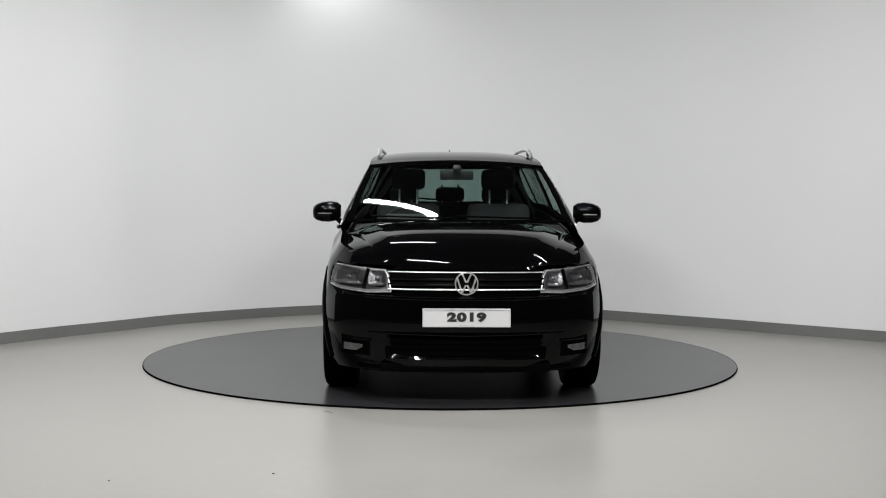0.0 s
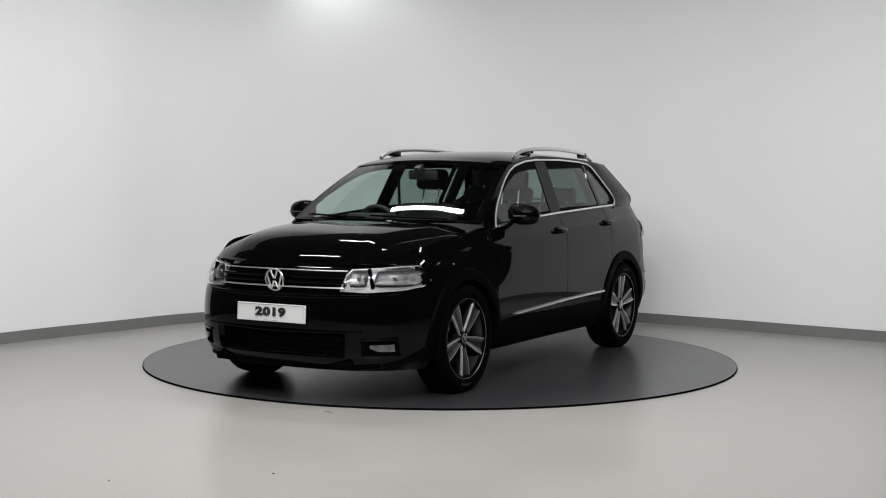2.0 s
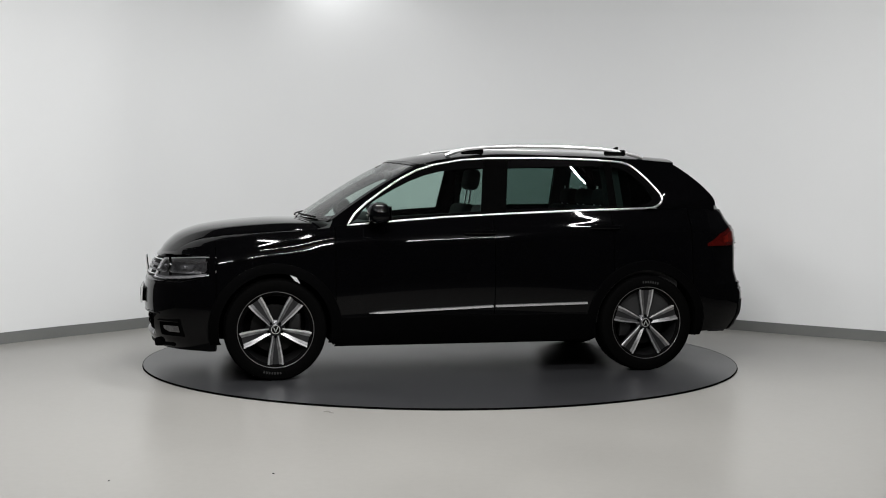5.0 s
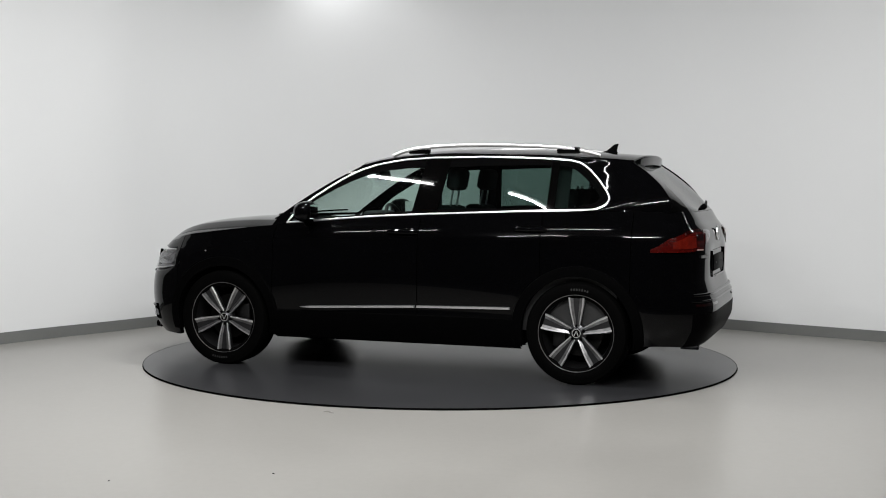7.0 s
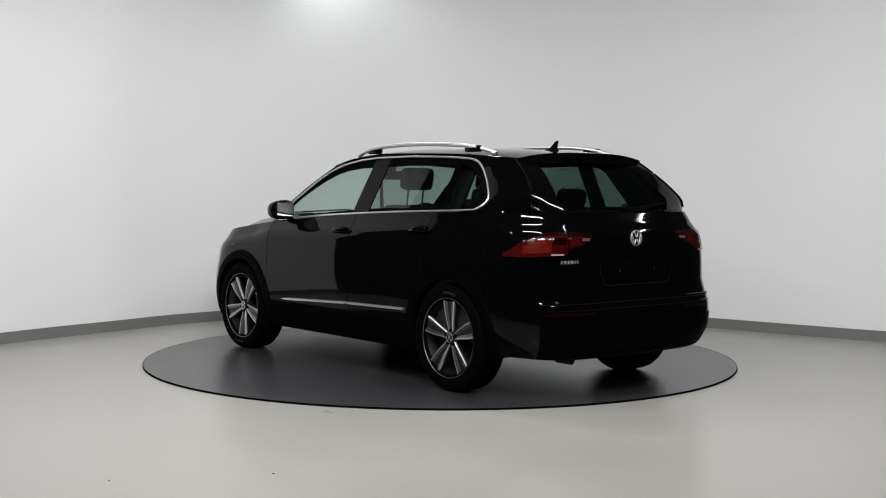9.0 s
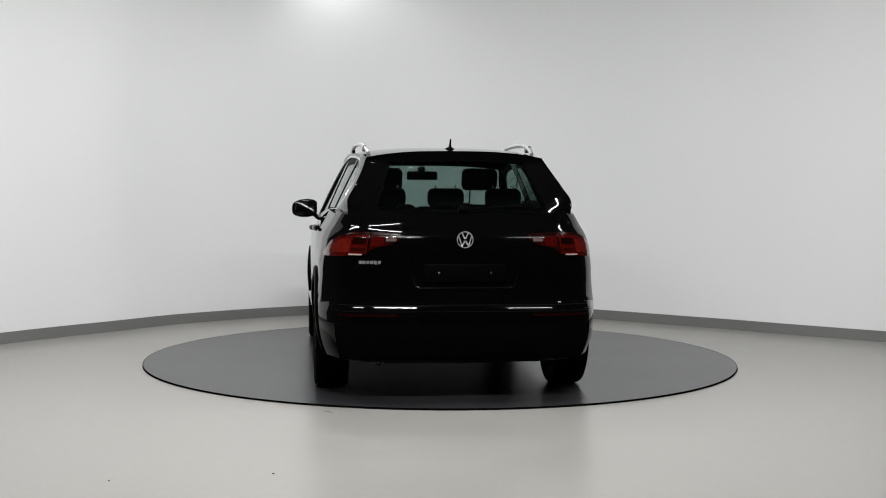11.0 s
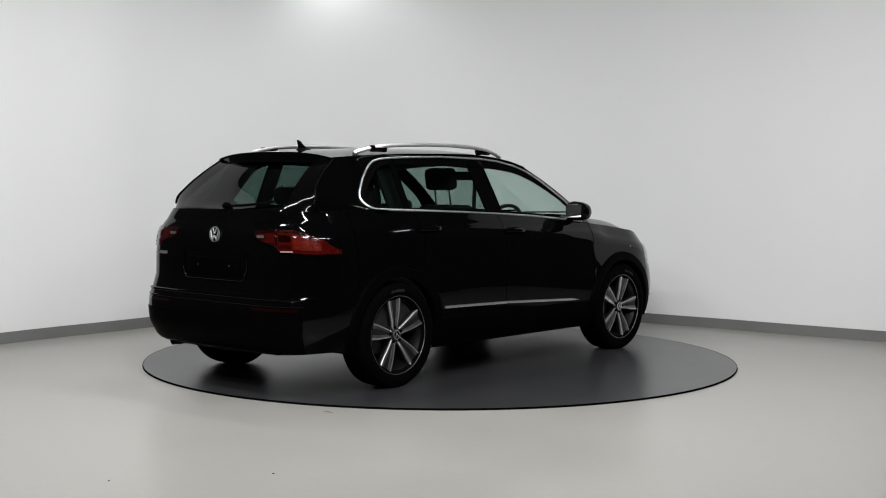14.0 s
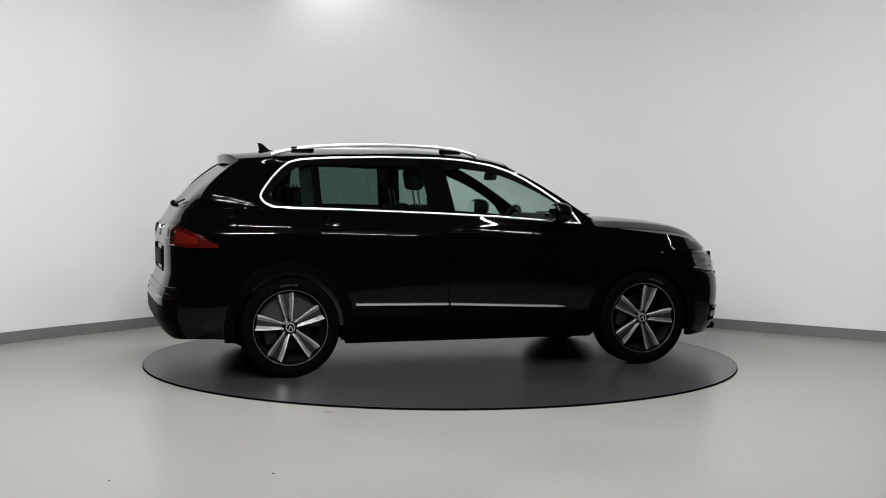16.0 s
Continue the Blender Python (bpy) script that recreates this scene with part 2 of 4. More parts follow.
# ---------------------------------------------------------------- turntable
DISC_R = 2.269
disc = new("turntable")
tagged(disc, "low round grey turntable with a black edge", "turntable")
bm = bmesh.new()
bmesh.ops.create_cone(bm, cap_ends=True, segments=160, radius1=DISC_R - 0.004, radius2=DISC_R - 0.004, depth=0.012)
bm.transform(pose(0, 0, -0.006))
part("disc_top", bm, M_DISC, disc, sharp=30)
part("rim_band", revolve([(DISC_R - 0.004, 0.0006), (DISC_R, 0.0006), (DISC_R + 0.002, -0.012), (DISC_R - 0.004, -0.012)], 160, pose(0, 0, 0, 90)), M_EDGE, disc, "thin black edge band")

# specks of dirt on the floor
for sx, sy, size in ((-0.78, -3.92, 0.007), (-1.51, -4.08, 0.006)):
    bm = bmesh.new()
    bmesh.ops.create_icosphere(bm, subdivisions=1, radius=size)
    bm.transform(Matrix.Diagonal((1.0, 0.8, 0.35, 1)))
    sp_ob = link_mesh("grit", bm, M_EDGE)
    sp_ob.location = (sx, sy, FLOOR_Z + size * 0.33)
    tagged(sp_ob, "tiny black grit speck on the pale floor", "grit", "floor specks")

# ---------------------------------------------------------------- car: surfaces
car = new("car")
tagged(car, "black five-door compact SUV with chrome trim and alloy wheels", "car")
AXLE, HUB_Z, TYRE_R, ARCH_R = 1.3405, 0.350, 0.352, 0.395
FN, RN, FXC, RXC = 2.6, 6.0, 1.5, -1.15
XF = [(0.15, 2.10), (0.20, 2.14), (0.25, 2.185), (0.33, 2.215), (0.42, 2.222), (0.52, 2.232), (0.62, 2.225), (0.70, 2.20), (0.78, 2.17), (0.83, 2.14), (0.87, 2.10), (0.95, 2.02)]
XR = [(0.20, -2.06), (0.25, -2.11), (0.30, -2.165), (0.40, -2.215), (0.53, -2.222), (0.60, -2.205), (0.635, -2.185), (0.66, -2.165), (0.72, -2.16), (0.92, -2.162), (1.03, -2.15), (1.07, -2.125), (1.10, -2.10), (1.17, -2.06), (1.3, -1.95)]
WID = [(0.10, 0.78), (0.20, 0.82), (0.26, 0.850), (0.34, 0.874), (0.45, 0.892), (0.54, 0.900), (0.62, 0.903), (0.70, 0.903), (0.78, 0.901), (0.84, 0.898), (0.88, 0.895), (0.91, 0.891), (0.935, 0.884), (0.95, 0.8785), (0.975, 0.8685), (1.00, 0.857), (1.06, 0.834), (1.13, 0.806), (1.25, 0.77)]
CREASE = [(2.3, 0.83), (1.8, 0.835), (1.44, 0.881), (1.18, 0.915), (1.04, 0.952), (0.95, 0.968), (0.62, 0.982), (0.0, 1.012), (-1.1, 1.045), (-1.7, 1.06), (-2.3, 1.06)]
TOP = [(2.3, 0.857), (1.95, 0.905), (1.88, 0.922), (1.65, 0.965), (1.45, 0.990), (1.18, 1.021), (0.98, 1.040), (0.84, 1.053), (0.70, 1.066), (0.533, 1.080), (0.165, 1.108), (-0.239, 1.129), (-0.637, 1.146), (-1.03, 1.161), (-1.42, 1.172), (-2.3, 1.172)]
SILL = [(2.3, 0.195), (2.0, 0.205), (1.85, 0.19), (1.76, 0.20), (0.92, 0.235), (-0.3, 0.245), (-0.93, 0.232), (-1.74, 0.27), (-2.0, 0.29), (-2.3, 0.26)]


def width(x, z):
    zc, zt = ip(x, CREASE), ip(x, TOP)
    tz = z * 0.95 / zc if z <= zc else 0.95 + (z - zc) / max(zt - zc, 0.02) * 0.18 * min(1.0, (zt - zc) / 0.12)
    w = ip(tz, WID) - 0.03 * min(1.0, max(0.0, (z - 0.85) / 0.22)) * min(1.0, max(0.0, (-1.15 - x) / 0.6))
    w -= 0.012 * ((x - 0.1) / 1.3) ** 2 * min(1.0, max(0.0, (z - 0.45) / 0.3))
    if z < 0.8:
        for c in (AXLE, -AXLE):
            w += 0.012 * math.exp(-((x - c) / 0.45) ** 2) * min(1, (0.8 - z) / 0.2)
    return w


def rear_round(z):
    """How square the tail corners are at a height."""
    return ip(z, [(0.9, RN), (1.06, RN), (1.17, 7.0), (1.3, 7.0)])


def end_x(y, z, front):
    """Where the nose (or tail) lies at a distance y from the middle."""
    w = width(1.95 if front else -1.95, z)
    q = max(0.0, 1 - min(1.0, abs(y) / w) ** (FN if front else rear_round(z)))
    return FXC + (smooth_ip(z, XF) - FXC) * q ** (1 / FN) if front else RXC + (ip(z, XR) - RXC) * q ** (1 / rear_round(z))


def side_y(x, z):
    w = width(x, z)
    if x > FXC:
        w *= max(0.0, 1 - min(1.0, (x - FXC) / (smooth_ip(z, XF) - FXC)) ** FN) ** (1 / FN)
    if x < RXC:
        w *= max(0.0, 1 - min(1.0, (x - RXC) / (ip(z, XR) - RXC)) ** rear_round(z)) ** (1 / rear_round(z))
    return w


def cabin_y(x, z):
    s = max(0.0, -0.7 - x)
    h = z - 1.12
    return 0.808 - 0.42 * h - 0.06 * h * h - 0.03 * s ** 1.5 - 0.1 * s * s * max(0.0, z - 1.1) / 0.45


GAP = 0.003
CUTS = [1.74, 0.93, -0.20, -1.085, -1.70]
xs = set()
for c in CUTS:
    xs |= {c - GAP, c + GAP}
for c in (AXLE, -AXLE):
    for k in range(21):
        xs.add(round(c + ARCH_R * math.cos(math.pi * k / 20), 4))
xs |= {round(v, 3) for v in np.arange(-1.0, 1.0, 0.1)} | {1.78, -1.78, -1.86, 0.90, -0.9}
xs = [v for v in sorted(xs, reverse=True)]
keep = []
for v in xs:
    near_cut = any(abs(abs(v - c) - GAP) < 1e-6 for c in CUTS)
    if near_cut or all(abs(v - c) > 0.012 for c in CUTS):
        if not keep or abs(keep[-1] - v) > 0.004:
            keep.append(v)
xs = keep
FY = [0.0, 0.12, 0.24, 0.36, 0.44, 0.5, 0.56, 0.62, 0.67, 0.72, 0.76, 0.79, 0.815]
RY = [0.80, 0.77, 0.74, 0.70, 0.65, 0.60, 0.54, 0.46, 0.36, 0.24, 0.12, 0.0]
COLS = [("F", y) for y in FY] + [("S", x) for x in xs] + [("R", y) for y in RY]
NLOW, NMID, NUP = 12, 6, 8


def bottom(x):
    z = ip(x, SILL)
    for c in (AXLE, -AXLE):
        d = abs(x - c)
        if d < ARCH_R:
            z = max(z, HUB_Z + math.sqrt(max(0.0, ARCH_R ** 2 - d * d)))
    return z


def column(col, inset=0.0):
    kind, v = col
    x_ref = {"F": 2.1, "S": v, "R": -2.1}[kind]
    z0, zc, z1 = (bottom(v) if kind == "S" else ip(x_ref, SILL)), ip(x_ref, CREASE), ip(x_ref, TOP)
    if kind == "F":
        z1 = 0.857 + 0.058 * (v / 0.80) ** 3
    if kind == "R":
        z0 = ip(v, [(0, 0.25), (0.6, 0.262), (0.8, 0.275)])
    zm = zc - min(0.12, (zc - z0) * 0.4)
    zs = [z0 + (zm - z0) * i / NLOW for i in range(NLOW)] + [zm + (zc - zm) * i / NMID for i in range(NMID)] + [zc + (z1 - zc) * i / NUP for i in range(NUP + 1)]
    if kind == "R":
        zs[min(range(len(zs)), key=lambda i: abs(zs[i] - 0.635))] = 0.635
    pts = []
    for k, z in enumerate(zs):
        if kind == "S":
            ridge = 0.0025 if k == NLOW + 3 else 0.0
            pts.append((v, side_y(v, z) + ridge - inset, z))
        else:
            y = v * width(math.copysign(1.95, x_ref), z) / 0.9
            xx = end_x(y, z, kind == "F")
            # lamps and plate sit in hollows
            if kind == "F" and v > 0.47 and 0.685 < z < 0.85:
                xx -= 0.06
            if kind == "F" and v < 0.46 and 0.69 < z < 0.83:
                xx -= 0.05
            if kind == "F" and v < 0.5 and 0.30 < z < 0.44:
                xx -= 0.05
            if kind == "R" and v < 0.3 and 0.74 < z < 0.89:
                xx += 0.012
            pts.append((xx - math.copysign(inset, x_ref), y * (1 - inset), z))
    return pts


HALF = [column(c) for c in COLS]
CUT_COL = {i for i in range(len(COLS) - 1) if COLS[i][0] == "S" == COLS[i + 1][0] and any(abs((COLS[i][1] + COLS[i + 1][1]) / 2 - c) < 1e-6 for c in CUTS)}


def panel_of(i, j):
    """The panel to which the face (i, j) of the half shell belongs."""
    kind, v = COLS[i]
    z = (HALF[i][j][2] + HALF[i][j + 1][2]) / 2
    if i in CUT_COL:
        return None
    if kind == "F":
        return "front_bumper"
    if kind == "R" or COLS[i + 1][0] == "R":
        return "rear_bumper" if z < 0.635 else "tailgate"
    x = v
    if x > 1.74:
        return "front_bumper"
    if x > 0.93:
        return "front_wing"
    if x > -0.20:
        return "front_door"
    if x > -1.085:
        return "rear_door"
    if x > -1.70:
        return "rear_wing"
    return "rear_bumper" if z < 0.60 else "rear_wing"


def mirrored(rows):
    return [[(x, -y, z) for x, y, z in r] for r in rows]


def shell_part(names, sides):
    bm = bmesh.new()
    for s in sides:
        rows = HALF if s > 0 else mirrored(HALF)
        join(bm, grid(rows, lambda i, j: panel_of(i, j) not in names))
    bmesh.ops.remove_doubles(bm, verts=bm.verts, dist=1e-4)
    return bm


panels = {}
panels["front_bumper"] = part("front_bumper", shell_part({"front_bumper"}, (1, -1)), M_PAINT, car, thick=0.004)
panels["rear_bumper"] = part("rear_bumper", shell_part({"rear_bumper"}, (1, -1)), M_PAINT, car, thick=0.004)
panels["tailgate"] = part("tailgate", shell_part({"tailgate"}, (1, -1)), M_PAINT, car, thick=0.004)
for s in (1, -1):
    for nm in ("front_wing", "front_door", "rear_door", "rear_wing"):
        panels[nm, s] = part(nm, shell_part({nm}, (s,)), M_PAINT, car, thick=0.004)

# dark shell inside the panels, arch liners and the floor pan
bm = bmesh.new()
inner = [column(c, 0.03) for c in COLS]
for s in (1, -1):
    join(bm, grid(inner if s > 0 else mirrored(inner)))
part("inner_shell", bm, M_LINER, car)
for s in (1, -1):
    for c in (AXLE, -AXLE):
        rows = []
        for k in range(25):
            a = math.pi * k / 24 * 1.16 - 0.25
            x, z = c + (ARCH_R + 0.004) * math.cos(a), HUB_Z + (ARCH_R + 0.004) * math.sin(a)
            rows.append([(x, s * yy, z) for yy in (0.52, 0.7, 0.872)])
        part("arch_liner", grid(rows), M_LINER, car, thick=0.004)
bm = block(4.1, 1.0, 0.05, pose(0, 0, 0.27), 0.015)
block(1.75, 1.66, 0.05, pose(0, 0, 0.262), 0.015, bm=bm)
block(0.3, 1.05, 0.05, pose(2.0, 0, 0.235), 0.015, bm=bm)
block(0.34, 1.2, 0.05, pose(-1.95, 0, 0.29), 0.015, bm=bm)
part("floor_pan", bm, M_LINER, car, "dark underbody")

# bonnet
def hood_pt(s, r):
    """s from the windscreen (0) to the nose (1); r across, -1 to 1."""
    a = abs(r)
    y_edge = smooth_ip(s, [(0, 0.755), (0.25, 0.80), (0.6, 0.80), (0.85, 0.79), (1, 0.775)])
    y = y_edge * r
    x0 = 1.13 - 0.14 * a * a
    x1 = end_x(y, 0.857 + 0.058 * a ** 3, True)
    x = x0 + (x1 - x0) * s
    zc = smooth_ip(s, [(0, 1.094), (0.17, 1.095), (0.42, 1.080), (0.68, 1.046), (0.80, 1.014), (0.88, 0.978), (0.94, 0.932), (0.98, 0.890), (1, 0.857)])
    ze = smooth_ip(s, [(0, 1.046), (0.2, 1.028), (0.5, 0.993), (0.75, 0.962), (0.9, 0.938), (1.0, 0.915)])
    z = ze + (zc - ze) * (1 - a ** 3)
    crease = smooth_ip(s, [(0, 0.60), (1, 0.43)]) / 0.78
    shut = smooth_ip(s, [(0, 0.735), (0.6, 0.64), (1, 0.56)]) / y_edge
    # a sharp fold, a band falling outward, then the shut line
    bend = lambda t: 0.007 * math.log1p(math.exp(min(60.0, t / 0.007)))
    fall = 0.026 * (bend(a - crease) - bend(a - shut)) / (shut - crease)
    z -= (fall + 0.006 * math.exp(-((a - shut) / 0.006) ** 2)) * (1 - s ** 6)
    return (x, y, z)


bonnet = part("bonnet", grid([[hood_pt(s, r) for r in np.linspace(-1, 1, 241)] for s in np.linspace(0, 1, 40)]), M_PAINT, car, thick=0.004, sharp=60)

# windscreen, roof, rear glass
WSC = [(0.0, 1.13, 1.085), (0.25, 0.965, 1.20), (0.5, 0.79, 1.313), (0.75, 0.605, 1.423), (1.0, 0.41, 1.522)]
WSE = [(0.0, 0.965, 0.785, 1.085), (0.25, 0.815, 0.760, 1.19), (0.5, 0.655, 0.724, 1.295), (0.75, 0.49, 0.686, 1.392), (1.0, 0.30, 0.648, 1.488)]


def along(table, s):
    return [smooth_ip(s, [(t[0], t[k]) for t in table]) for k in range(1, len(table[0]))]


def screen_pt(s, r):
    cx, cz = along(WSC, s)
    ex, ey, ez = along(WSE, s)
    return (cx + (ex - cx) * r * r, ey * r, cz + (ez - cz) * r * r)


pane = part("windscreen", grid([[screen_pt(s, r) for r in np.linspace(-0.965, 0.965, 25)] for s in np.linspace(0.0, 0.985, 17)]), M_FRONTGLASS, car, "green tinted windscreen")
bm = bmesh.new()
for s in (1, -1):
    join(bm, grid([[screen_pt(t, s * r) for r in (0.94, 0.968, 1.0)] for t in np.linspace(0, 1, 17)]))
join(bm, grid([[Vector(screen_pt(t, r)) + Vector((0.003, 0, 0.004)) for r in np.linspace(-1, 1, 25)] for t in (0.965, 0.985, 1.0)]))
join(bm, grid([[Vector(screen_pt(t, r)) + Vector((0.003, 0, 0.004)) for r in np.linspace(-0.98, 0.98, 25)] for t in (-0.02, 0.0, 0.035)]))
part("screen_surround", bm, M_GLOSS, pane, thick=0.006)

ROOFC = [(0.0, 0.41, 1.522), (0.1, 0.22, 1.560), (0.25, -0.06, 1.592), (0.42, -0.40, 1.609), (0.65, -0.90, 1.604), (0.85, -1.35, 1.585), (1.0, -1.70, 1.562)]
ROOFE = [(0.0, 0.30, 0.648, 1.488), (0.1, 0.16, 0.645, 1.522), (0.25, -0.1, 0.636, 1.552), (0.42, -0.42, 0.628, 1.566), (0.65, -0.90, 0.608, 1.560), (0.85, -1.33, 0.588, 1.542), (1.0, -1.66, 0.572, 1.520)]


def roof_pt(s, r):
    cx, cz = along(ROOFC, s)
    ex, ey, ez = along(ROOFE, s)
    a = abs(r)
    return (cx + (ex - cx) * r * r, ey * r, cz + (ez - cz) * a ** 3)


roof = part("roof", grid([[roof_pt(s, r) for r in np.linspace(-1, 1, 41)] for s in np.linspace(0, 1, 41)]), M_PAINT, car, thick=0.01, sharp=60)

RGC = [(0.0, -1.665, 1.505), (0.3, -1.80, 1.40), (0.6, -1.925, 1.29), (0.85, -2.02, 1.20), (1.0, -2.065, 1.172)]
TAIL_Y = side_y(-1.937, 1.172)
RGE = [(0.0, -1.63, 0.572, 1.518), (0.3, -1.765, 0.612, 1.425), (0.6, -1.872, 0.664, 1.325), (0.85, -1.928, 0.708, 1.235), (1.0, -1.937, TAIL_Y, 1.172)]


def rear_pt(s, r):
    cx, cz = along(RGC, s)
    ex, ey, ez = along(RGE, s)
    a = abs(r)
    return (cx + (ex - cx) * a ** (2.4 + 3.6 * s * s), ey * r, cz + (ez - cz) * r * r)


rear_glass = part("rear_window", grid([[rear_pt(s, r) for r in np.linspace(-0.74, 0.74, 25)] for s in np.linspace(0.05, 0.95, 15)]), M_REARGLASS, panels["tailgate"], "dark tinted rear window")
bm = bmesh.new()
for s in (1, -1):
    join(bm, grid([[rear_pt(t, s * r) for r in (0.735, 0.85, 0.92, 1.0)] for t in np.linspace(0, 1, 15)]))
for lo, hi in ((0.0, 0.06), (0.94, 1.0)):
    join(bm, grid([[rear_pt(t, r) for r in np.linspace(-0.77, 0.77, 25)] for t in (lo, hi)]))
part("window_surround", bm, M_GLOSS, panels["tailgate"], thick=0.006)

# ledge between tail and rear glass
y_list = np.linspace(-TAIL_Y, TAIL_Y, 25)
part("glass_ledge", grid([[(end_x(y, 1.172, False), y, 1.172) for y in y_list], [rear_pt(1.0, y / TAIL_Y) for y in y_list]]), M_PAINT, panels["tailgate"], thick=0.004)

# flank frame round the side windows
DLO_TOP = [(0.842, 1.062), (0.787, 1.142), (0.703, 1.216), (0.577, 1.304), (0.451, 1.384), (0.326, 1.446), (0.2, 1.487), (0.0, 1.522), (-0.21, 1.537), (-0.616, 1.543), (-1.017, 1.533), (-1.22, 1.520), (-1.300, 1.500), (-1.360, 1.458), (-1.434, 1.385), (-1.493, 1.312), (-1.523, 1.266), (-1.520, 1.238), (-1.485, 1.205), (-1.44, 1.185), (-1.40, 1.180)]
DLO_BOT = [(0.842, 1.062), (0.70, 1.073), (0.533, 1.088), (0.165, 1.116), (-0.239, 1.137), (-0.637, 1.154), (-1.03, 1.169), (-1.40, 1.180)]


def resample(pts, n):
    pts = [Vector(p) for p in pts]
    d = [0.0]
    for a, b in zip(pts, pts[1:]):
        d.append(d[-1] + (b - a).length)
    return [Vector([float(np.interp(d[-1] * i / (n - 1), d, [p[k] for p in pts])) for k in range(len(pts[0]))]) for i in range(n)]


def dlo3(p, d=0.0):
    return Vector((p[0], cabin_y(p[0], p[1]) + d, p[1]))


top_in = [dlo3(p) for p in resample(DLO_TOP, 90)]
bot_in = [dlo3(p) for p in resample(DLO_BOT, 60)]
bot_out = [Vector((x, side_y(x, ip(x, TOP)), ip(x, TOP))) for x in np.linspace(0.965, -1.937, 60)]
top_out_path = [bot_out[0]] + [Vector(along(WSE, s)) for s in np.linspace(0.05, 1, 12)] + [Vector(along(ROOFE, s)) for s in np.linspace(0.05, 0.97, 24)] + [Vector(along(RGE, s)) for s in np.linspace(0, 0.97, 10)] + [bot_out[-1]]
top_out = resample(top_out_path, 90)


def frame_rows(inn, outp):
    rows = []
    for a, b in zip(inn, outp):
        r = []
        for k in (0.0, 0.08, 0.2, 0.35, 0.5, 0.65, 0.8, 0.92, 1.0):
            p = a.lerp(b, k)
            p.y += 0.05 * k * (1 - k) * min(1.0, max(0.0, (-1.25 - p.x) / 0.2))
            r.append(p)
        rows.append(r)
    return rows


for s in (1, -1):
    bm = bmesh.new()
    for inn, outp in ((top_in, top_out), (bot_in, bot_out)):
        rows = [[(p.x, s * p.y, p.z) for p in r] for r in frame_rows(inn, outp)]
        join(bm, grid(rows))
    side = part("side_frame", bm, M_PAINT, car, "gloss black window frame and pillars", thick=0.012, sharp=50)
    loop = top_in + bot_in[::-1][1:-1]
    part("window_chrome", tube([(p.x, s * (p.y + 0.004), p.z) for p in loop], 0.015, 0.010, True, lambda p: (0, math.copysign(1, p.y), 0.25)), M_CHROME, side, "bright chrome strip")
    # panes: front door, rear door, quarter
    def dlo_z(x, lo):
        if lo:
            return ip(x, DLO_BOT) if x > -1.40 else ip(x, [(-1.40, 1.180), (-1.44, 1.185), (-1.485, 1.205), (-1.520, 1.238), (-1.523, 1.266)])
        return ip(x, [p for p in DLO_TOP[:17]])
    for nm, a, b, mat, holder in (("window_pane", 0.835, -0.20, M_SIDEGLASS, panels["front_door", s]), ("window_pane", -0.20, -1.13, M_PRIVACY, panels["rear_door", s]), ("quarter_window", -1.13, -1.515, M_PRIVACY, panels["rear_wing", s])):
        rows = []
        for x in np.linspace(a, b, 22):
            z0, z1 = dlo_z(x, True), dlo_z(x, False)
            rows.append([(x, s * (cabin_y(x, z) - 0.012), z) for z in np.linspace(z0, z1, 9)])
        part(nm, grid(rows), mat, holder, "tinted side window")
    # pillars behind the glass line
    for nm, xa, xb, lean, holder, lab in (("pillar", -0.115, -0.30, -0.06, side, "gloss black door pillar"), ("pillar", -1.095, -1.150, 0.0, side, "black door pillar")):
        rows = []
        for k in np.linspace(0, 1, 9):
            z0, z1 = dlo_z(xa, True), dlo_z(xa, False)
            z = z0 + (z1 - z0) * k
            rows.append([(x + lean * k, s * (cabin_y(x, z) - 0.006), z) for x in np.linspace(xa, xb, 4)])
        part(nm, grid(rows), M_GLOSS, holder, lab, thick=0.008)
    # inner frame strip: black borders of the door glass, seen inside the chrome
    bm = bmesh.new()
    for seq, w in ((top_in, 0.07), (bot_in, 0.03)):
        rows = []
        mid = Vector((-0.35, 0.73, 1.32))
        for p in seq:
            d = Vector((mid.x - p.x, 0, mid.z - p.z))
            q = p + Vector((0.35 * d.x, 0, d.z)).normalized() * w
            rows.append([(p.x, s * (p.y - 0.008), p.z), (q.x, s * (cabin_y(q.x, q.z) - 0.008), q.z)])
        join(bm, grid(rows))
    part("glass_border", bm, M_PLASTIC, side, thick=0.004)
    # lower trims
    def strip(xa, xb, fa, fb, h, d):
        rows = []
        for x in np.linspace(xa, xb, 24):
            z = fa + (fb - fa) * (x - xa) / (xb - xa)
            hh = h * min(1.0, (xa - x) / 0.07 + 0.12) if d > 0.02 else h
            yb = side_y(x, z)
            rows.append([(x, s * (yb - 0.002), z - hh / 2), (x, s * (yb + d), z - hh / 2 + 0.002), (x, s * (yb + d), z + hh / 2 - 0.003), (x, s * (yb - 0.002), z + hh / 2)])
        b2 = grid(rows, close=True)
        bmesh.ops.holes_fill(b2, edges=[e for e in b2.edges if e.is_boundary], sides=0)
        return b2
    part("chrome_trim", strip(0.70, -0.185, 0.454, 0.490, 0.018, 0.022), M_SATIN, panels["front_door", s], "bright trim strip")
    part("chrome_trim", strip(-0.203, -0.882, 0.490, 0.503, 0.018, 0.0199), M_SATIN, panels["rear_door", s], "bright trim strip")
    rows = []
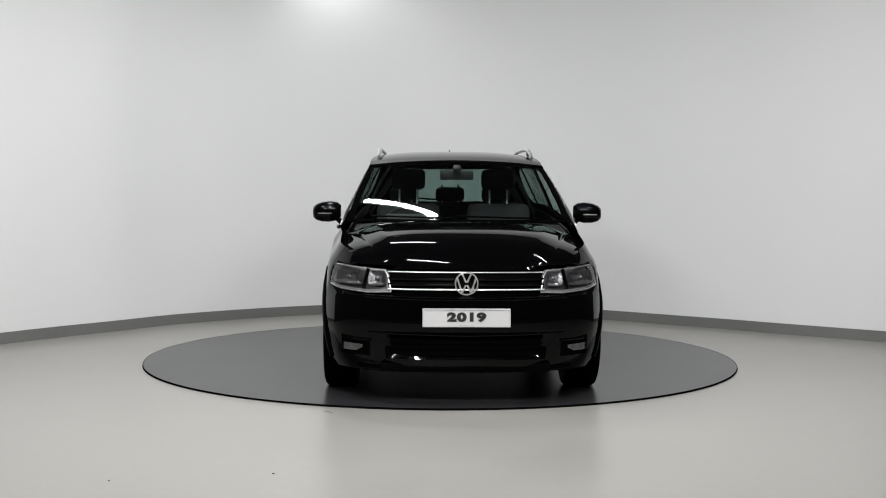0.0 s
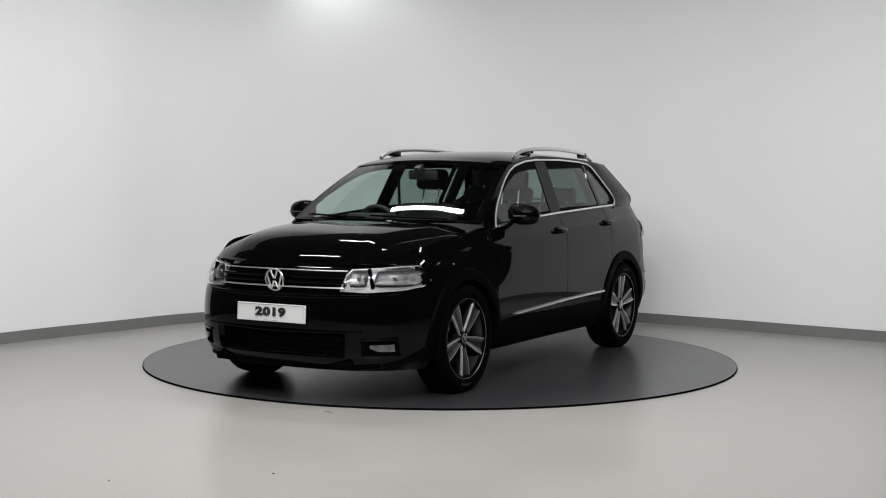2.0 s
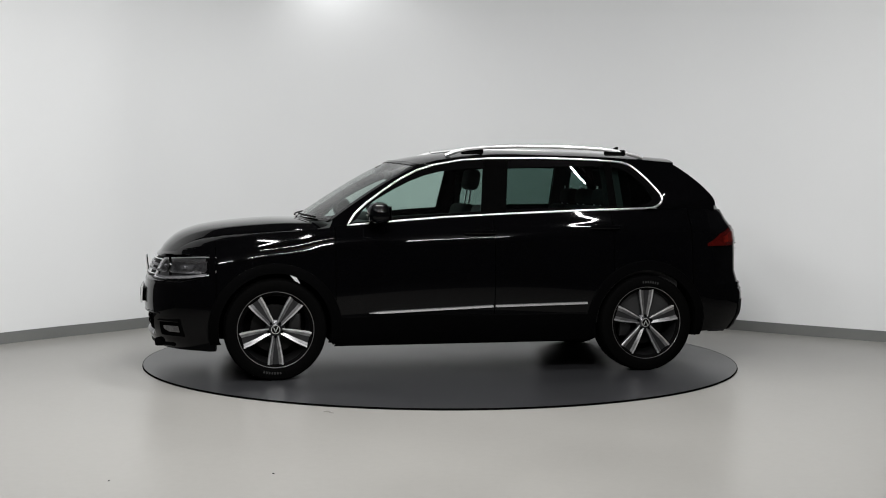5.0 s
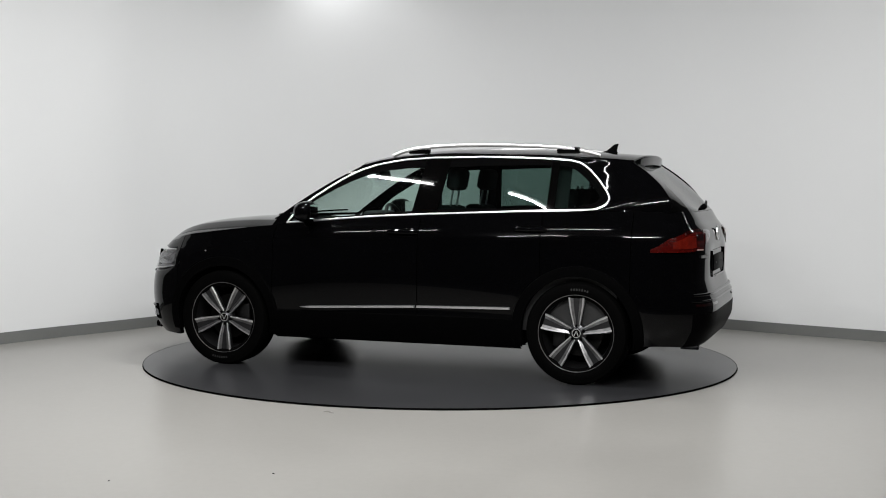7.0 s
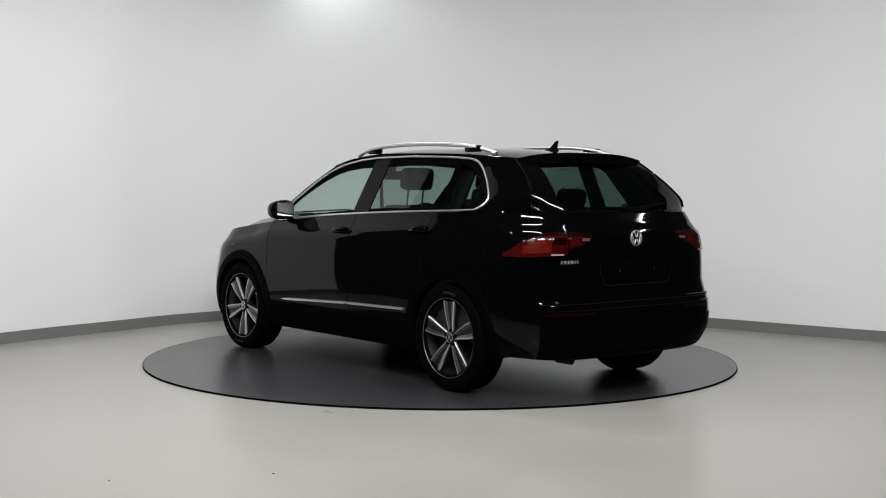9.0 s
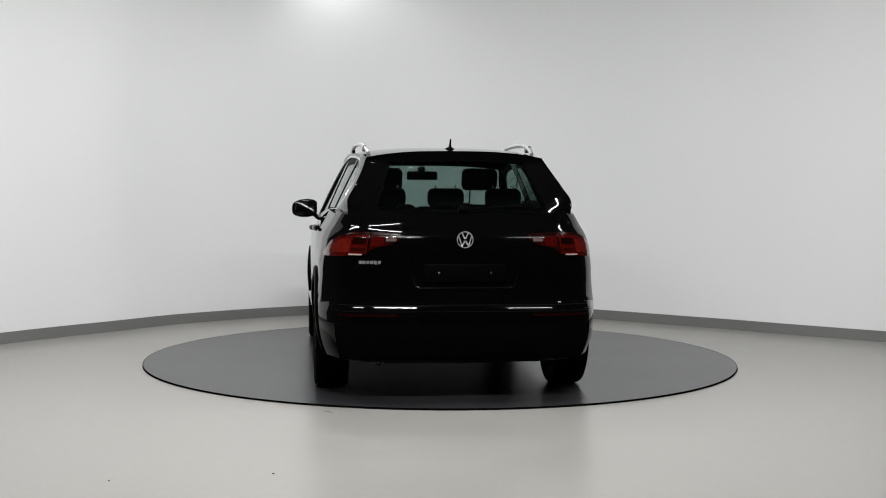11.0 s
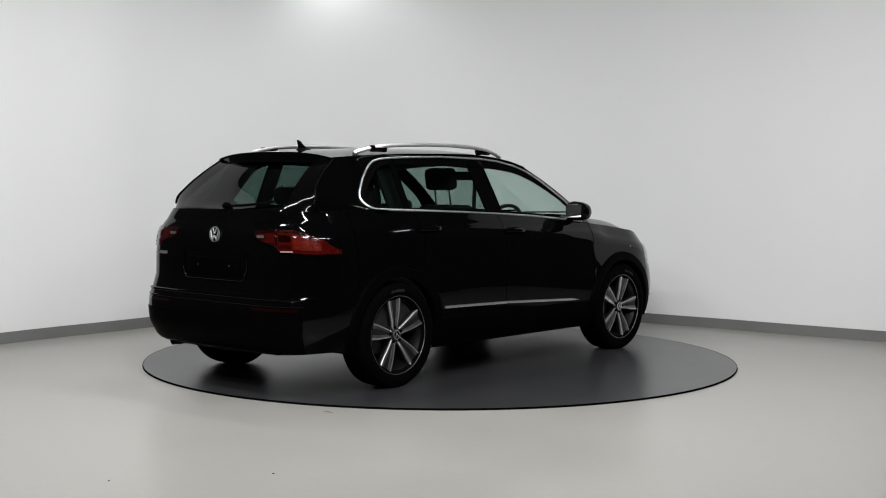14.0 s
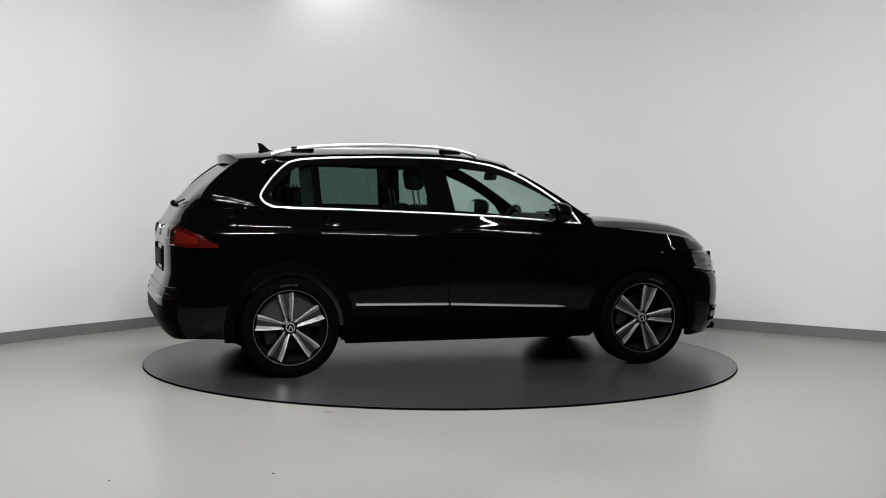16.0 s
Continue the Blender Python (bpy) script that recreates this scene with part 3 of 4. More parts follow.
    for x in np.linspace(0.93, -0.94, 40):
        rows.append([(x, s * (side_y(x, max(z, 0.24)) + d), z) for z, d in ((0.218, -0.03), (0.235, 0.006), (0.30, 0.012), (0.38, 0.012), (0.425, 0.010), (0.438, -0.004))])
    part("sill_cladding", grid(rows), M_PLASTIC, car, "black plastic sill cladding", thick=0.003)
    for c in (AXLE, -AXLE):
        rows = []
        for k in range(41):
            a = math.pi * (k / 40 * 1.2 - 0.1)
            r = []
            for rad, d in ((ARCH_R - 0.012, -0.03), (ARCH_R - 0.010, 0.010), (ARCH_R + 0.02, 0.014), (ARCH_R + 0.055, 0.012), (ARCH_R + 0.062, -0.003)):
                x, z = c + rad * math.cos(a), HUB_Z + rad * math.sin(a)
                if z < 0.25:
                    z = 0.25
                r.append((x, s * (side_y(x, max(z, 0.25)) + d), z))
            rows.append(r)
        part("arch_trim", grid(rows), M_PLASTIC, car, "black plastic wheel arch trim", thick=0.003)

# ---------------------------------------------------------------- car: wheels
def build_wheel():
    w = new("wheel")
    prof = [(0.236, 0.085), (0.250, 0.098), (0.275, 0.108), (0.315, 0.112), (0.338, 0.104), (0.349, 0.088), (0.352, 0.05), (0.352, 0.03), (0.345, 0.028), (0.345, 0.02), (0.352, 0.018), (0.352, -0.018), (0.345, -0.02), (0.345, -0.028), (0.352, -0.03), (0.349, -0.088), (0.335, -0.106), (0.28, -0.11), (0.236, -0.09)]
    tyre = part("tyre", revolve(prof, 64), M_TYRE, w, "black low-profile tyre")
    bm = bmesh.new()
    for k in range(7):
        a = math.radians(-96 + 3.6 * k)
        block(0.011, 0.0015, 0.016, pose(0.297 * math.cos(a), 0.1105, 0.297 * math.sin(a), 0, 90 - math.degrees(a)), 0.0004, 1, bm)
    part("sidewall_marking", bm, M_MARK, tyre, "faint grey moulded marking bars", smooth=False)
    rim = part("rim", revolve([(0.261, 0.090), (0.264, 0.099), (0.262, 0.103), (0.259, 0.1025), (0.254, 0.096), (0.249, 0.088)], 64), M_SPOKE, w, "machined alloy rim lip")
    part("barrel", revolve([(0.249, 0.088), (0.240, 0.06), (0.224, 0.02), (0.216, -0.08)], 48), M_BARREL, rim)
    part("back_plate", revolve([(0.216, -0.08), (0.05, -0.085)], 48), M_LINER, w)
    part("brake_disc", revolve([(0.06, -0.01), (0.165, -0.01), (0.165, -0.03), (0.06, -0.03)], 40), M_BRAKE, w, "grey iron brake disc")
    part("caliper", block(0.09, 0.06, 0.17, pose(-0.135, -0.005, 0.02), 0.015), M_BARREL, w)
    # five broad tapered spokes: two machined facets leaning into a dark middle groove
    stations = ((0.043, 0.072, 0.021, 0.004), (0.09, 0.079, 0.030, 0.007), (0.14, 0.085, 0.041, 0.014), (0.19, 0.088, 0.050, 0.019), (0.235, 0.090, 0.055, 0.022), (0.252, 0.091, 0.060, 0.024))
    for k in range(5):
        turn = pose(0, 0, 0, 0, 72 * k + 90, 0)
        bm = grid([[(r, y - 0.005, -hw), (r, y - 0.004, -hw * 0.4), (r, y - 0.004, hw * 0.4), (r, y - 0.005, hw)] for r, y, hw, g in stations])
        ext = bmesh.ops.extrude_face_region(bm, geom=bm.faces[:])
        bmesh.ops.translate(bm, vec=(0, -0.035, 0), verts=[v for v in ext["geom"] if isinstance(v, bmesh.types.BMVert)])
        bm.transform(turn)
        spoke = part("spoke", bm, M_RIMDARK, w, "dark grey spoke with machined facets", sharp=30)
        for sg in (1, -1):
            bm = grid([[(r, y + 0.003, sg * (hw - 0.005)), (r, y + 0.001, sg * (0.55 * hw + 0.45 * g)), (r, y - 0.003, sg * g), (r, y - 0.006, sg * (g - 0.001))] for r, y, hw, g in stations])
            bm.transform(turn)
            part("spoke_facet", bm, M_SPOKE, spoke, "grey machined facet", sharp=12)
            bm = grid([[(r, y - 0.010, sg * (hw + 0.002)), (r, y + 0.002, sg * (hw + 0.0005)), (r, y + 0.0045, sg * (hw - 0.002)), (r, y + 0.003, sg * (hw - 0.006 - 0.03 * r))] for r, y, hw, g in stations])
            bm.transform(turn)
            part("spoke_edge", bm, M_RIMSILVER, spoke, "bright machined edge", sharp=25)
    part("hub", revolve([(0.001, 0.082), (0.03, 0.082), (0.034, 0.078), (0.062, 0.068), (0.066, 0.03), (0.03, 0.0)], 32), M_RIMDARK, w)
    cap = part("centre_cap", revolve([(0.001, 0.086), (0.028, 0.086), (0.031, 0.082)], 28), M_GLOSS, w)
    bm = revolve([(0.026, 0.087), (0.031, 0.087), (0.031, 0.083)], 28)
    for a in (-24, 24):
        block(0.006, 0.002, 0.036, pose(0.007 * (1 if a > 0 else -1), 0.0875, 0, 0, a), bm=bm)
    part("cap_emblem", bm, M_CHROME, cap, "chrome ring emblem")
    for k in range(5):
        a = math.radians(72 * k - 90)
        part("wheel_bolt", revolve([(0.001, 0.078), (0.008, 0.078), (0.009, 0.06)], 10, pose(0.05 * math.cos(a), 0.006, 0.05 * math.sin(a))), M_LINER, w)
    w.parent = car
    return w


wheel = build_wheel()
# turn of each wheel as parked, from the spokes
for k, (wx, wy, spin, flip) in enumerate(((AXLE, 0.790, 0, 0), (-AXLE, 0.788, 180, 0), (AXLE, -0.790, 165, 180), (-AXLE, -0.788, 188, 180))):
    m = pose(wx, wy, HUB_Z, 0, 0, flip) @ pose(0, 0, 0, 0, spin, 0)
    if k == 0:
        wheel.matrix_basis = m
    else:
        copy_thing(wheel, m)


# ---------------------------------------------------------------- car: nose
def nose(y, z, d=0.0):
    x = end_x(y, z, True)
    h = 0.004
    gy = (end_x(y + h, z, True) - end_x(y - h, z, True)) / (2 * h)
    n = Vector((1, -gy, 0.1)).normalized()
    return Vector((x, y, z)) + n * d


def tail(y, z, d=0.0):
    y = y * width(-1.95, z) / 0.9
    x = end_x(y, z, False)
    h = 0.004
    gy = (end_x(y + h, z, False) - end_x(y - h, z, False)) / (2 * h)
    n = Vector((-1, gy, 0.05)).normalized()
    return Vector((x, y, z)) + n * d


def patch(fn, ys, zlo, zhi, n, d):
    """A skin patch between two height lines given as functions of y."""
    return grid([[fn(y, zlo(y) + (zhi(y) - zlo(y)) * k / n, d) for k in range(n + 1)] for y in ys])


bumper = panels["front_bumper"]
bm = patch(nose, np.linspace(-0.47, 0.47, 40), lambda y: 0.695, lambda y: 0.825, 6, -0.022)
grille = part("grille", bm, M_PLASTIC, car, "black grille with two chrome bars", thick=0.004)
for z, hh, mat, lab in ((0.815, 0.008, M_CHROME, "chrome grille bar"), (0.713, 0.010, M_CHROME, "chrome grille bar"), (0.775, 0.020, M_GLOSS, "gloss black slat"), (0.742, 0.020, M_GLOSS, "gloss black slat")):
    part("grille_bar", tube([nose(y, z, 0.004 if mat is M_CHROME else -0.006) for y in np.linspace(-0.475, 0.475, 48)], hh, 0.012 if mat is M_CHROME else 0.02, out=(1, 0, 0)), mat, grille, lab)
# lower intake with slats
intake = part("lower_intake", patch(nose, np.linspace(-0.60, 0.60, 40), lambda y: 0.315, lambda y: 0.425, 4, -0.03), M_LINER, car, "black lower intake mesh", thick=0.004)
for z in (0.352, 0.388):
    part("intake_slat", tube([nose(y, z, -0.024) for y in np.linspace(-0.52, 0.52, 40)], 0.006, 0.010, out=(1, 0, 0)), M_LINER, intake)
part("bumper_ridge", tube([nose(y, 0.655 + 0.03 * abs(y) ** 2, -0.002) for y in np.linspace(-0.62, 0.62, 60)], 0.022, 0.014, out=(1, 0, 0)), M_PAINT, bumper)
part("bumper_crease", tube([nose(y, 0.438 + 0.02 * abs(y), -0.003) for y in np.linspace(-0.60, 0.60, 60)], 0.016, 0.012, out=(1, 0, 0)), M_PAINT, bumper)
part("bumper_lip", tube([nose(y, 0.235 + 0.03 * max(0, abs(y) - 0.4), -0.004) for y in np.linspace(-0.66, 0.66, 70)], 0.04, 0.02, out=(1, 0, 0)), M_PLASTIC, bumper, "black plastic chin")

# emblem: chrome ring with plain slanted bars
def emblem(parent, m, rad):
    base = part("emblem", revolve([(0.001, 0.004), (rad * 0.97, 0.004), (rad, 0.0)], 40, m @ pose(0, 0, 0, 0, 0, 0)), M_GLOSS, parent, "round chrome-ringed emblem")
    bm = revolve([(rad * 0.86, 0.004), (rad * 0.88, 0.012), (rad * 0.97, 0.012), (rad, 0.004)], 40)
    w = rad * 0.15
    def bar(x0, z0, x1, z1):
        L, a = math.hypot(x1 - x0, z1 - z0), math.degrees(math.atan2(x1 - x0, z1 - z0))
        block(w, 0.007, L, pose((x0 + x1) / 2, 0.009, (z0 + z1) / 2, 0, a), 0.0015, 1, bm)
    for sg in (1, -1):
        bar(sg * rad * 0.36, rad * 0.80, sg * rad * 0.04, rad * 0.10)
        bar(sg * rad * 0.76, rad * 0.46, sg * rad * 0.38, -rad * 0.78)
        bar(sg * rad * 0.38, -rad * 0.78, sg * rad * 0.06, -rad * 0.12)
    bm.transform(m)
    part("emblem_ring", bm, M_CHROME, base, "chrome ring and bars")


emblem(grille, pose(2.200, 0, 0.752, -6, 0, -90), 0.073)

# show plate with the year
plate = part("plate", block(0.012, 0.53, 0.112, pose(2.243, 0, 0.548, 0, -3), 0.003, 1), M_PLATE, car, "white show plate with a black year", smooth=False)
part("plate_border", tube([(2.2505, sy * 0.258, 0.548 + sz * 0.049) for sy, sz in ((-1, -1), (-1, 1), (1, 1), (1, -1))], 0.0025, 0.002, True, (1, 0, 0), 4), M_INK, plate)
part("plate_bracket", block(0.05, 0.44, 0.09, pose(2.213, 0, 0.545), 0.004), M_PLASTIC, plate)
cu = bpy.data.curves.new("year_text", "FONT")
cu.body, cu.align_x, cu.align_y, cu.size, cu.extrude, cu.offset, cu.space_character = "2019", "CENTER", "CENTER", 0.068, 0.0012, 0.0014, 1.12
cu.bevel_depth = 0.0026
cu.materials.append(M_INK)
txt = new("year_text", cu)
txt.parent = plate
txt.matrix_basis = Matrix.Translation((2.2515, 0.0, 0.552)) @ pose(0, 0, 0, 0, -3, 0) @ pose(0, 0, 0, 90, 0, 90) @ Matrix.Diagonal((1.56, 1, 1, 1))
part("small_print", block(0.002, 0.10, 0.003, pose(2.2505, 0, 0.5005)), M_INK, plate, smooth=False)

# headlamps and fog lamps
def lamp_lo(y):
    return ip(abs(y), [(0.455, 0.690), (0.60, 0.682), (0.78, 0.695), (0.843, 0.714), (0.860, 0.772), (0.876, 0.838)])


def lamp_hi(y):
    return ip(abs(y), [(0.455, 0.70), (0.485, 0.828), (0.62, 0.836), (0.78, 0.849), (0.88, 0.850)])


for s in (1, -1):
    ys = [s * (0.458 + 0.418 * (1 - (1 - u) ** 1.8)) for u in np.linspace(0, 1, 38)]
    lamp = part("headlamp", patch(nose, ys, lamp_lo, lamp_hi, 8, -0.028), M_LAMPDARK, car, "clear glass headlamp with bright reflectors", thick=0.003)
    part("lens", patch(nose, ys, lamp_lo, lamp_hi, 8, 0.004), M_CLEAR, lamp, "clear lens")
    edge = [nose(y, lamp_lo(y) + 0.006, -0.004) for y in ys] + [nose(y, lamp_hi(y) - 0.006, -0.004) for y in ys[::-1]]
    part("bezel", tube(edge, 0.007, 0.016, True, (1, 0, 0), 6), M_SATIN, lamp, "bright bezel")
    part("light_strip", patch(nose, [s * v for v in np.linspace(0.462, 0.835, 30)], lambda y: lamp_lo(y) + 0.004, lambda y: lamp_lo(y) + 0.023, 2, -0.006), M_LAMPSTRIP, lamp, "bright light strip")
    for a, b in ((0.495, 0.60), (0.635, 0.832)):
        # a bright bowl of three rings of facets, open to the lens
        cy, cz, hw, hh = (a + b) / 2, 0.774, (b - a) / 2, 0.044
        rings = []
        for k, dep in ((1.0, -0.006), (0.86, -0.015), (0.66, -0.022), (0.35, -0.027)):
            rings.append([nose(s * (cy + hw * k * math.copysign(abs(math.cos(q)) ** 0.35, math.cos(q))), cz + hh * k * math.copysign(abs(math.sin(q)) ** 0.35, math.sin(q)), dep) for q in np.linspace(0, 2 * math.pi, 16, endpoint=False)])
        part("reflector", grid(rings, close=True), M_REFLECTOR, lamp, "faceted bright reflector bowl", smooth=False)
        part("reflector_back", patch(nose, [s * v for v in np.linspace(cy - 0.4 * hw, cy + 0.4 * hw, 6)], lambda y: cz - 0.4 * hh, lambda y: cz + 0.4 * hh, 3, -0.0265), M_LAMPDARK, lamp)
        bulb = bmesh.new()
        bmesh.ops.create_uvsphere(bulb, u_segments=12, v_segments=8, radius=0.014)
        bulb.transform(Matrix.Translation(nose(s * cy, cz, -0.016)))
        part("projector", bulb, M_LAMPDARK, lamp)
    part("divider", block(0.02, 0.022, 0.125, Matrix.Translation(nose(s * 0.617, 0.772, -0.010)) @ pose(0, 0, 0, s * 14), 0.004), M_GLOSS, lamp, "gloss black divider")
    fys = [s * v for v in np.linspace(0.63, 0.745, 14)]
    flo = lambda y: ip(abs(y), [(0.63, 0.350), (0.67, 0.328), (0.75, 0.328)])
    fhi = lambda y: ip(abs(y), [(0.63, 0.368), (0.75, 0.372)])
    part("fog_recess", patch(nose, [s * v for v in np.linspace(0.585, 0.765, 18)], lambda y: 0.30, lambda y: ip(abs(y), [(0.58, 0.40), (0.80, 0.425)]), 4, 0.0015), M_LINER, bumper, "matt black fog lamp recess")
    fog = part("fog_lamp", patch(nose, fys, flo, fhi, 3, 0.003), M_REFLECTOR, car, "clear fog lamp in the bumper", thick=0.012)
    part("lens", patch(nose, fys, flo, fhi, 3, 0.012), M_CLEAR, fog)
    part("fog_surround", tube([nose(s * y, 0.40 + 0.02 * (y - 0.6), 0.004) for y in np.linspace(0.58, 0.755, 16)], 0.016, 0.018, out=(1, 0, 0)), M_GLOSS, fog)

# ---------------------------------------------------------------- car: tail
def tl_lo(y):
    return ip(abs(y), [(0.42, 1.012), (0.50, 0.978), (0.60, 0.955), (0.63, 0.925), (0.80, 0.908), (0.885, 0.905)])


def tl_hi(y):
    return ip(abs(y), [(0.42, 1.046), (0.60, 1.058), (0.74, 1.056), (0.80, 1.04), (0.86, 0.995), (0.888, 0.92)])


for s in (1, -1):
    outer = part("tail_lamp", patch(tail, [s * v for v in np.linspace(0.628, 0.886, 30)], tl_lo, tl_hi, 6, 0.007), M_RED, car, "red wraparound tail lamp", thick=0.012)
    part("lamp_core", patch(tail, [s * v for v in np.linspace(0.735, 0.852, 12)], lambda y: tl_lo(y) + 0.022, lambda y: min(1.015, tl_hi(y) - 0.03), 2, 0.010), M_REDGLOW, outer, thick=0.003)
    part("lamp_bar", patch(tail, [s * v for v in np.linspace(0.64, 0.725, 8)], lambda y: 0.945, lambda y: 0.962, 1, 0.010), M_REDMID, outer, thick=0.003)
    part("lamp_bar", patch(tail, [s * v for v in np.linspace(0.64, 0.725, 8)], lambda y: 0.985, lambda y: 1.024, 1, 0.010), M_REDDARK, outer, thick=0.003)
    part("lamp_brow", patch(tail, [s * v for v in np.linspace(0.632, 0.80, 16)], lambda y: tl_hi(y) - 0.014, lambda y: tl_hi(y) - 0.002, 1, 0.010), M_REDDARK, outer, thick=0.003)
    part("reversing_strip", patch(tail, [s * v for v in np.linspace(0.655, 0.735, 10)], lambda y: 0.917, lambda y: 0.926, 1, 0.013), M_AMBER, outer, "pale reversing strip", thick=0.003)
    inn = part("tailgate_lamp", patch(tail, [s * v for v in np.linspace(0.43, 0.618, 20)], tl_lo, tl_hi, 5, 0.007), M_REDMID, panels["tailgate"], "dark red inner tail lamp", thick=0.01)
    part("lamp_brow", patch(tail, [s * v for v in np.linspace(0.44, 0.614, 16)], lambda y: tl_hi(y) - 0.016, lambda y: tl_hi(y) - 0.002, 1, 0.010), M_REDDARK, inn, thick=0.003)
    part("lamp_core", patch(tail, [s * v for v in np.linspace(0.53, 0.61, 10)], lambda y: 0.972, lambda y: 1.03, 2, 0.010), M_RED, inn, "red lamp block", thick=0.003)
    part("reversing_lens", patch(tail, [s * v for v in np.linspace(0.45, 0.515, 8)], lambda y: 1.002, lambda y: 1.020, 1, 0.010), M_REVERSE, inn, "smoky reversing lens", thick=0.003)
    part("rear_reflector", patch(tail, [s * v for v in np.linspace(0.42, 0.78, 12)], lambda y: 0.548, lambda y: 0.566, 1, 0.004), M_REDDARK, panels["rear_bumper"], "slim red reflector", thick=0.004)
    # added bar in body paint, shaped to catch a highlight down the rear pillar
    part("pillar_glint_bar", tube([Vector(rear_pt(t, s * 0.985)) + Vector((0, s * 0.006, 0)) for t in np.linspace(0.02, 0.93, 18)], 0.012, 0.012, out=(0, s, 0.2)), M_PAINT, panels["tailgate"])

emblem(panels["tailgate"], pose(-2.152, 0, 1.012, 3, 0, 90), 0.052)
bm = bmesh.new()
for k in range(6):
    p = tail(0.672 - 0.012 - 0.0235 * k, 0.874, 0.004)
    block(0.006, 0.018, 0.019, Matrix.Translation(p) @ pose(0, 0, 0, 0, 0, 14), 0.001, 1, bm)
part("name_bars", bm, M_CHROME, panels["tailgate"], "small chrome lettering bars", smooth=False)
recess = part("plate_recess", patch(tail, np.linspace(-0.33, 0.33, 20), lambda y: 0.725, lambda y: 0.90, 5, -0.004), M_PAINT, panels["tailgate"], thick=0.004)
part("plate_lip", tube([tail(y, z, 0.003) for y, z in [(0.34, 0.90), (0.335, 0.80), (0.31, 0.727)] + [(v, 0.72) for v in np.linspace(0.28, -0.28, 12)] + [(-0.31, 0.727), (-0.335, 0.80), (-0.34, 0.90)]], 0.012, 0.012, out=(-1, 0, 0)), M_PAINT, panels["tailgate"])
part("plate_holder", block(0.012, 0.50, 0.11, pose(-2.163, 0, 0.81), 0.004), M_PLASTIC, panels["tailgate"])
for y in (-0.16, 0.16):
    part("plate_screw", block(0.006, 0.014, 0.014, pose(-2.171, y, 0.81), 0.004), M_RIMDARK, panels["tailgate"])
part("bumper_step", tube([tail(y, 0.622, 0.002) for y in np.linspace(-0.78, 0.78, 60)], 0.022, 0.016, out=(-1, 0, 0)), M_PAINT, panels["rear_bumper"])
for z, hw in ((0.668, 0.70), (0.582, 0.80)):
    part("tail_crease", tube([tail(y, z, 0.0) for y in np.linspace(-hw, hw, 60)], 0.014, 0.010, out=(-1, 0, 0)), M_PAINT, panels["rear_bumper"] if z < 0.63 else panels["tailgate"])
part("rear_valance", patch(tail, np.linspace(-0.80, 0.80, 50), lambda y: 0.275, lambda y: 0.50, 8, 0.003), M_PLASTIC, panels["rear_bumper"], "matt black plastic lower bumper", thick=0.002)
part("exhaust", revolve([(0.026, 0.0), (0.030, 0.0), (0.030, 0.12), (0.026, 0.12)], 20, pose(-1.99, 0.52, 0.262, 0, 0, 90)), M_RIMDARK, car, "dark tail pipe")
# spoiler
def sp(u, r):
    a = abs(r)
    y = 0.565 * r
    x = -1.60 - 0.115 * u + 0.075 * a ** 3
    return Vector((x, y, 1.5665 - 0.016 * u - 0.045 * a ** 3))
rows = [[sp(u, r) for r in np.linspace(-1, 1, 31)] for u in np.linspace(0, 1, 6)] + [[sp(1, r) + Vector((0.010, 0, -0.056)) for r in np.linspace(-1, 1, 31)]] + [[sp(0.1, r) + Vector((0, 0, -0.07)) for r in np.linspace(-1, 1, 31)]]
spoiler = part("spoiler", grid(rows), M_PAINT, panels["tailgate"], "gloss black roof spoiler", thick=0.006)
part("brake_light", block(0.006, 0.36, 0.012, pose(-1.704, 0, 1.530, 0, 12), 0.002), M_REDDARK, spoiler)
# rear wiper and aerial
part("rear_wiper", tube([Vector(rear_pt(0.95, 0.0)) + Vector((-0.02, 0, 0.012))] + [Vector(rear_pt(0.93 - 0.02 * k, -0.12 * k)) + Vector((-0.012, 0, 0.012)) for k in range(0, 6)], 0.022, 0.012, out=(-1, 0, 1)), M_PLASTIC, panels["tailgate"], "black wiper arm")
part("wiper_cap", block(0.05, 0.06, 0.04, pose(-2.055, 0, 1.195, 0, 40), 0.012), M_PLASTIC, panels["tailgate"])
def fin_rows(levels):
    out = []
    for x0, x1, hw, z in levels:
        xm, hl = (x0 + x1) / 2, (x0 - x1) / 2
        out.append([(xm + hl * math.cos(q), hw * math.sin(q), z) for q in np.linspace(0, 2 * math.pi, 14, endpoint=False)])
    return out


bm = grid(fin_rows(((-1.285, -1.435, 0.036, 1.570), (-1.29, -1.432, 0.034, 1.584), (-1.315, -1.427, 0.022, 1.592), (-1.345, -1.424, 0.008, 1.598), (-1.372, -1.428, 0.006, 1.620), (-1.398, -1.434, 0.005, 1.642), (-1.415, -1.436, 0.003, 1.650))), close=True)
bmesh.ops.holes_fill(bm, edges=[e for e in bm.edges if e.is_boundary], sides=0)
part("aerial", bm, M_PLASTIC, roof, "black fin aerial")

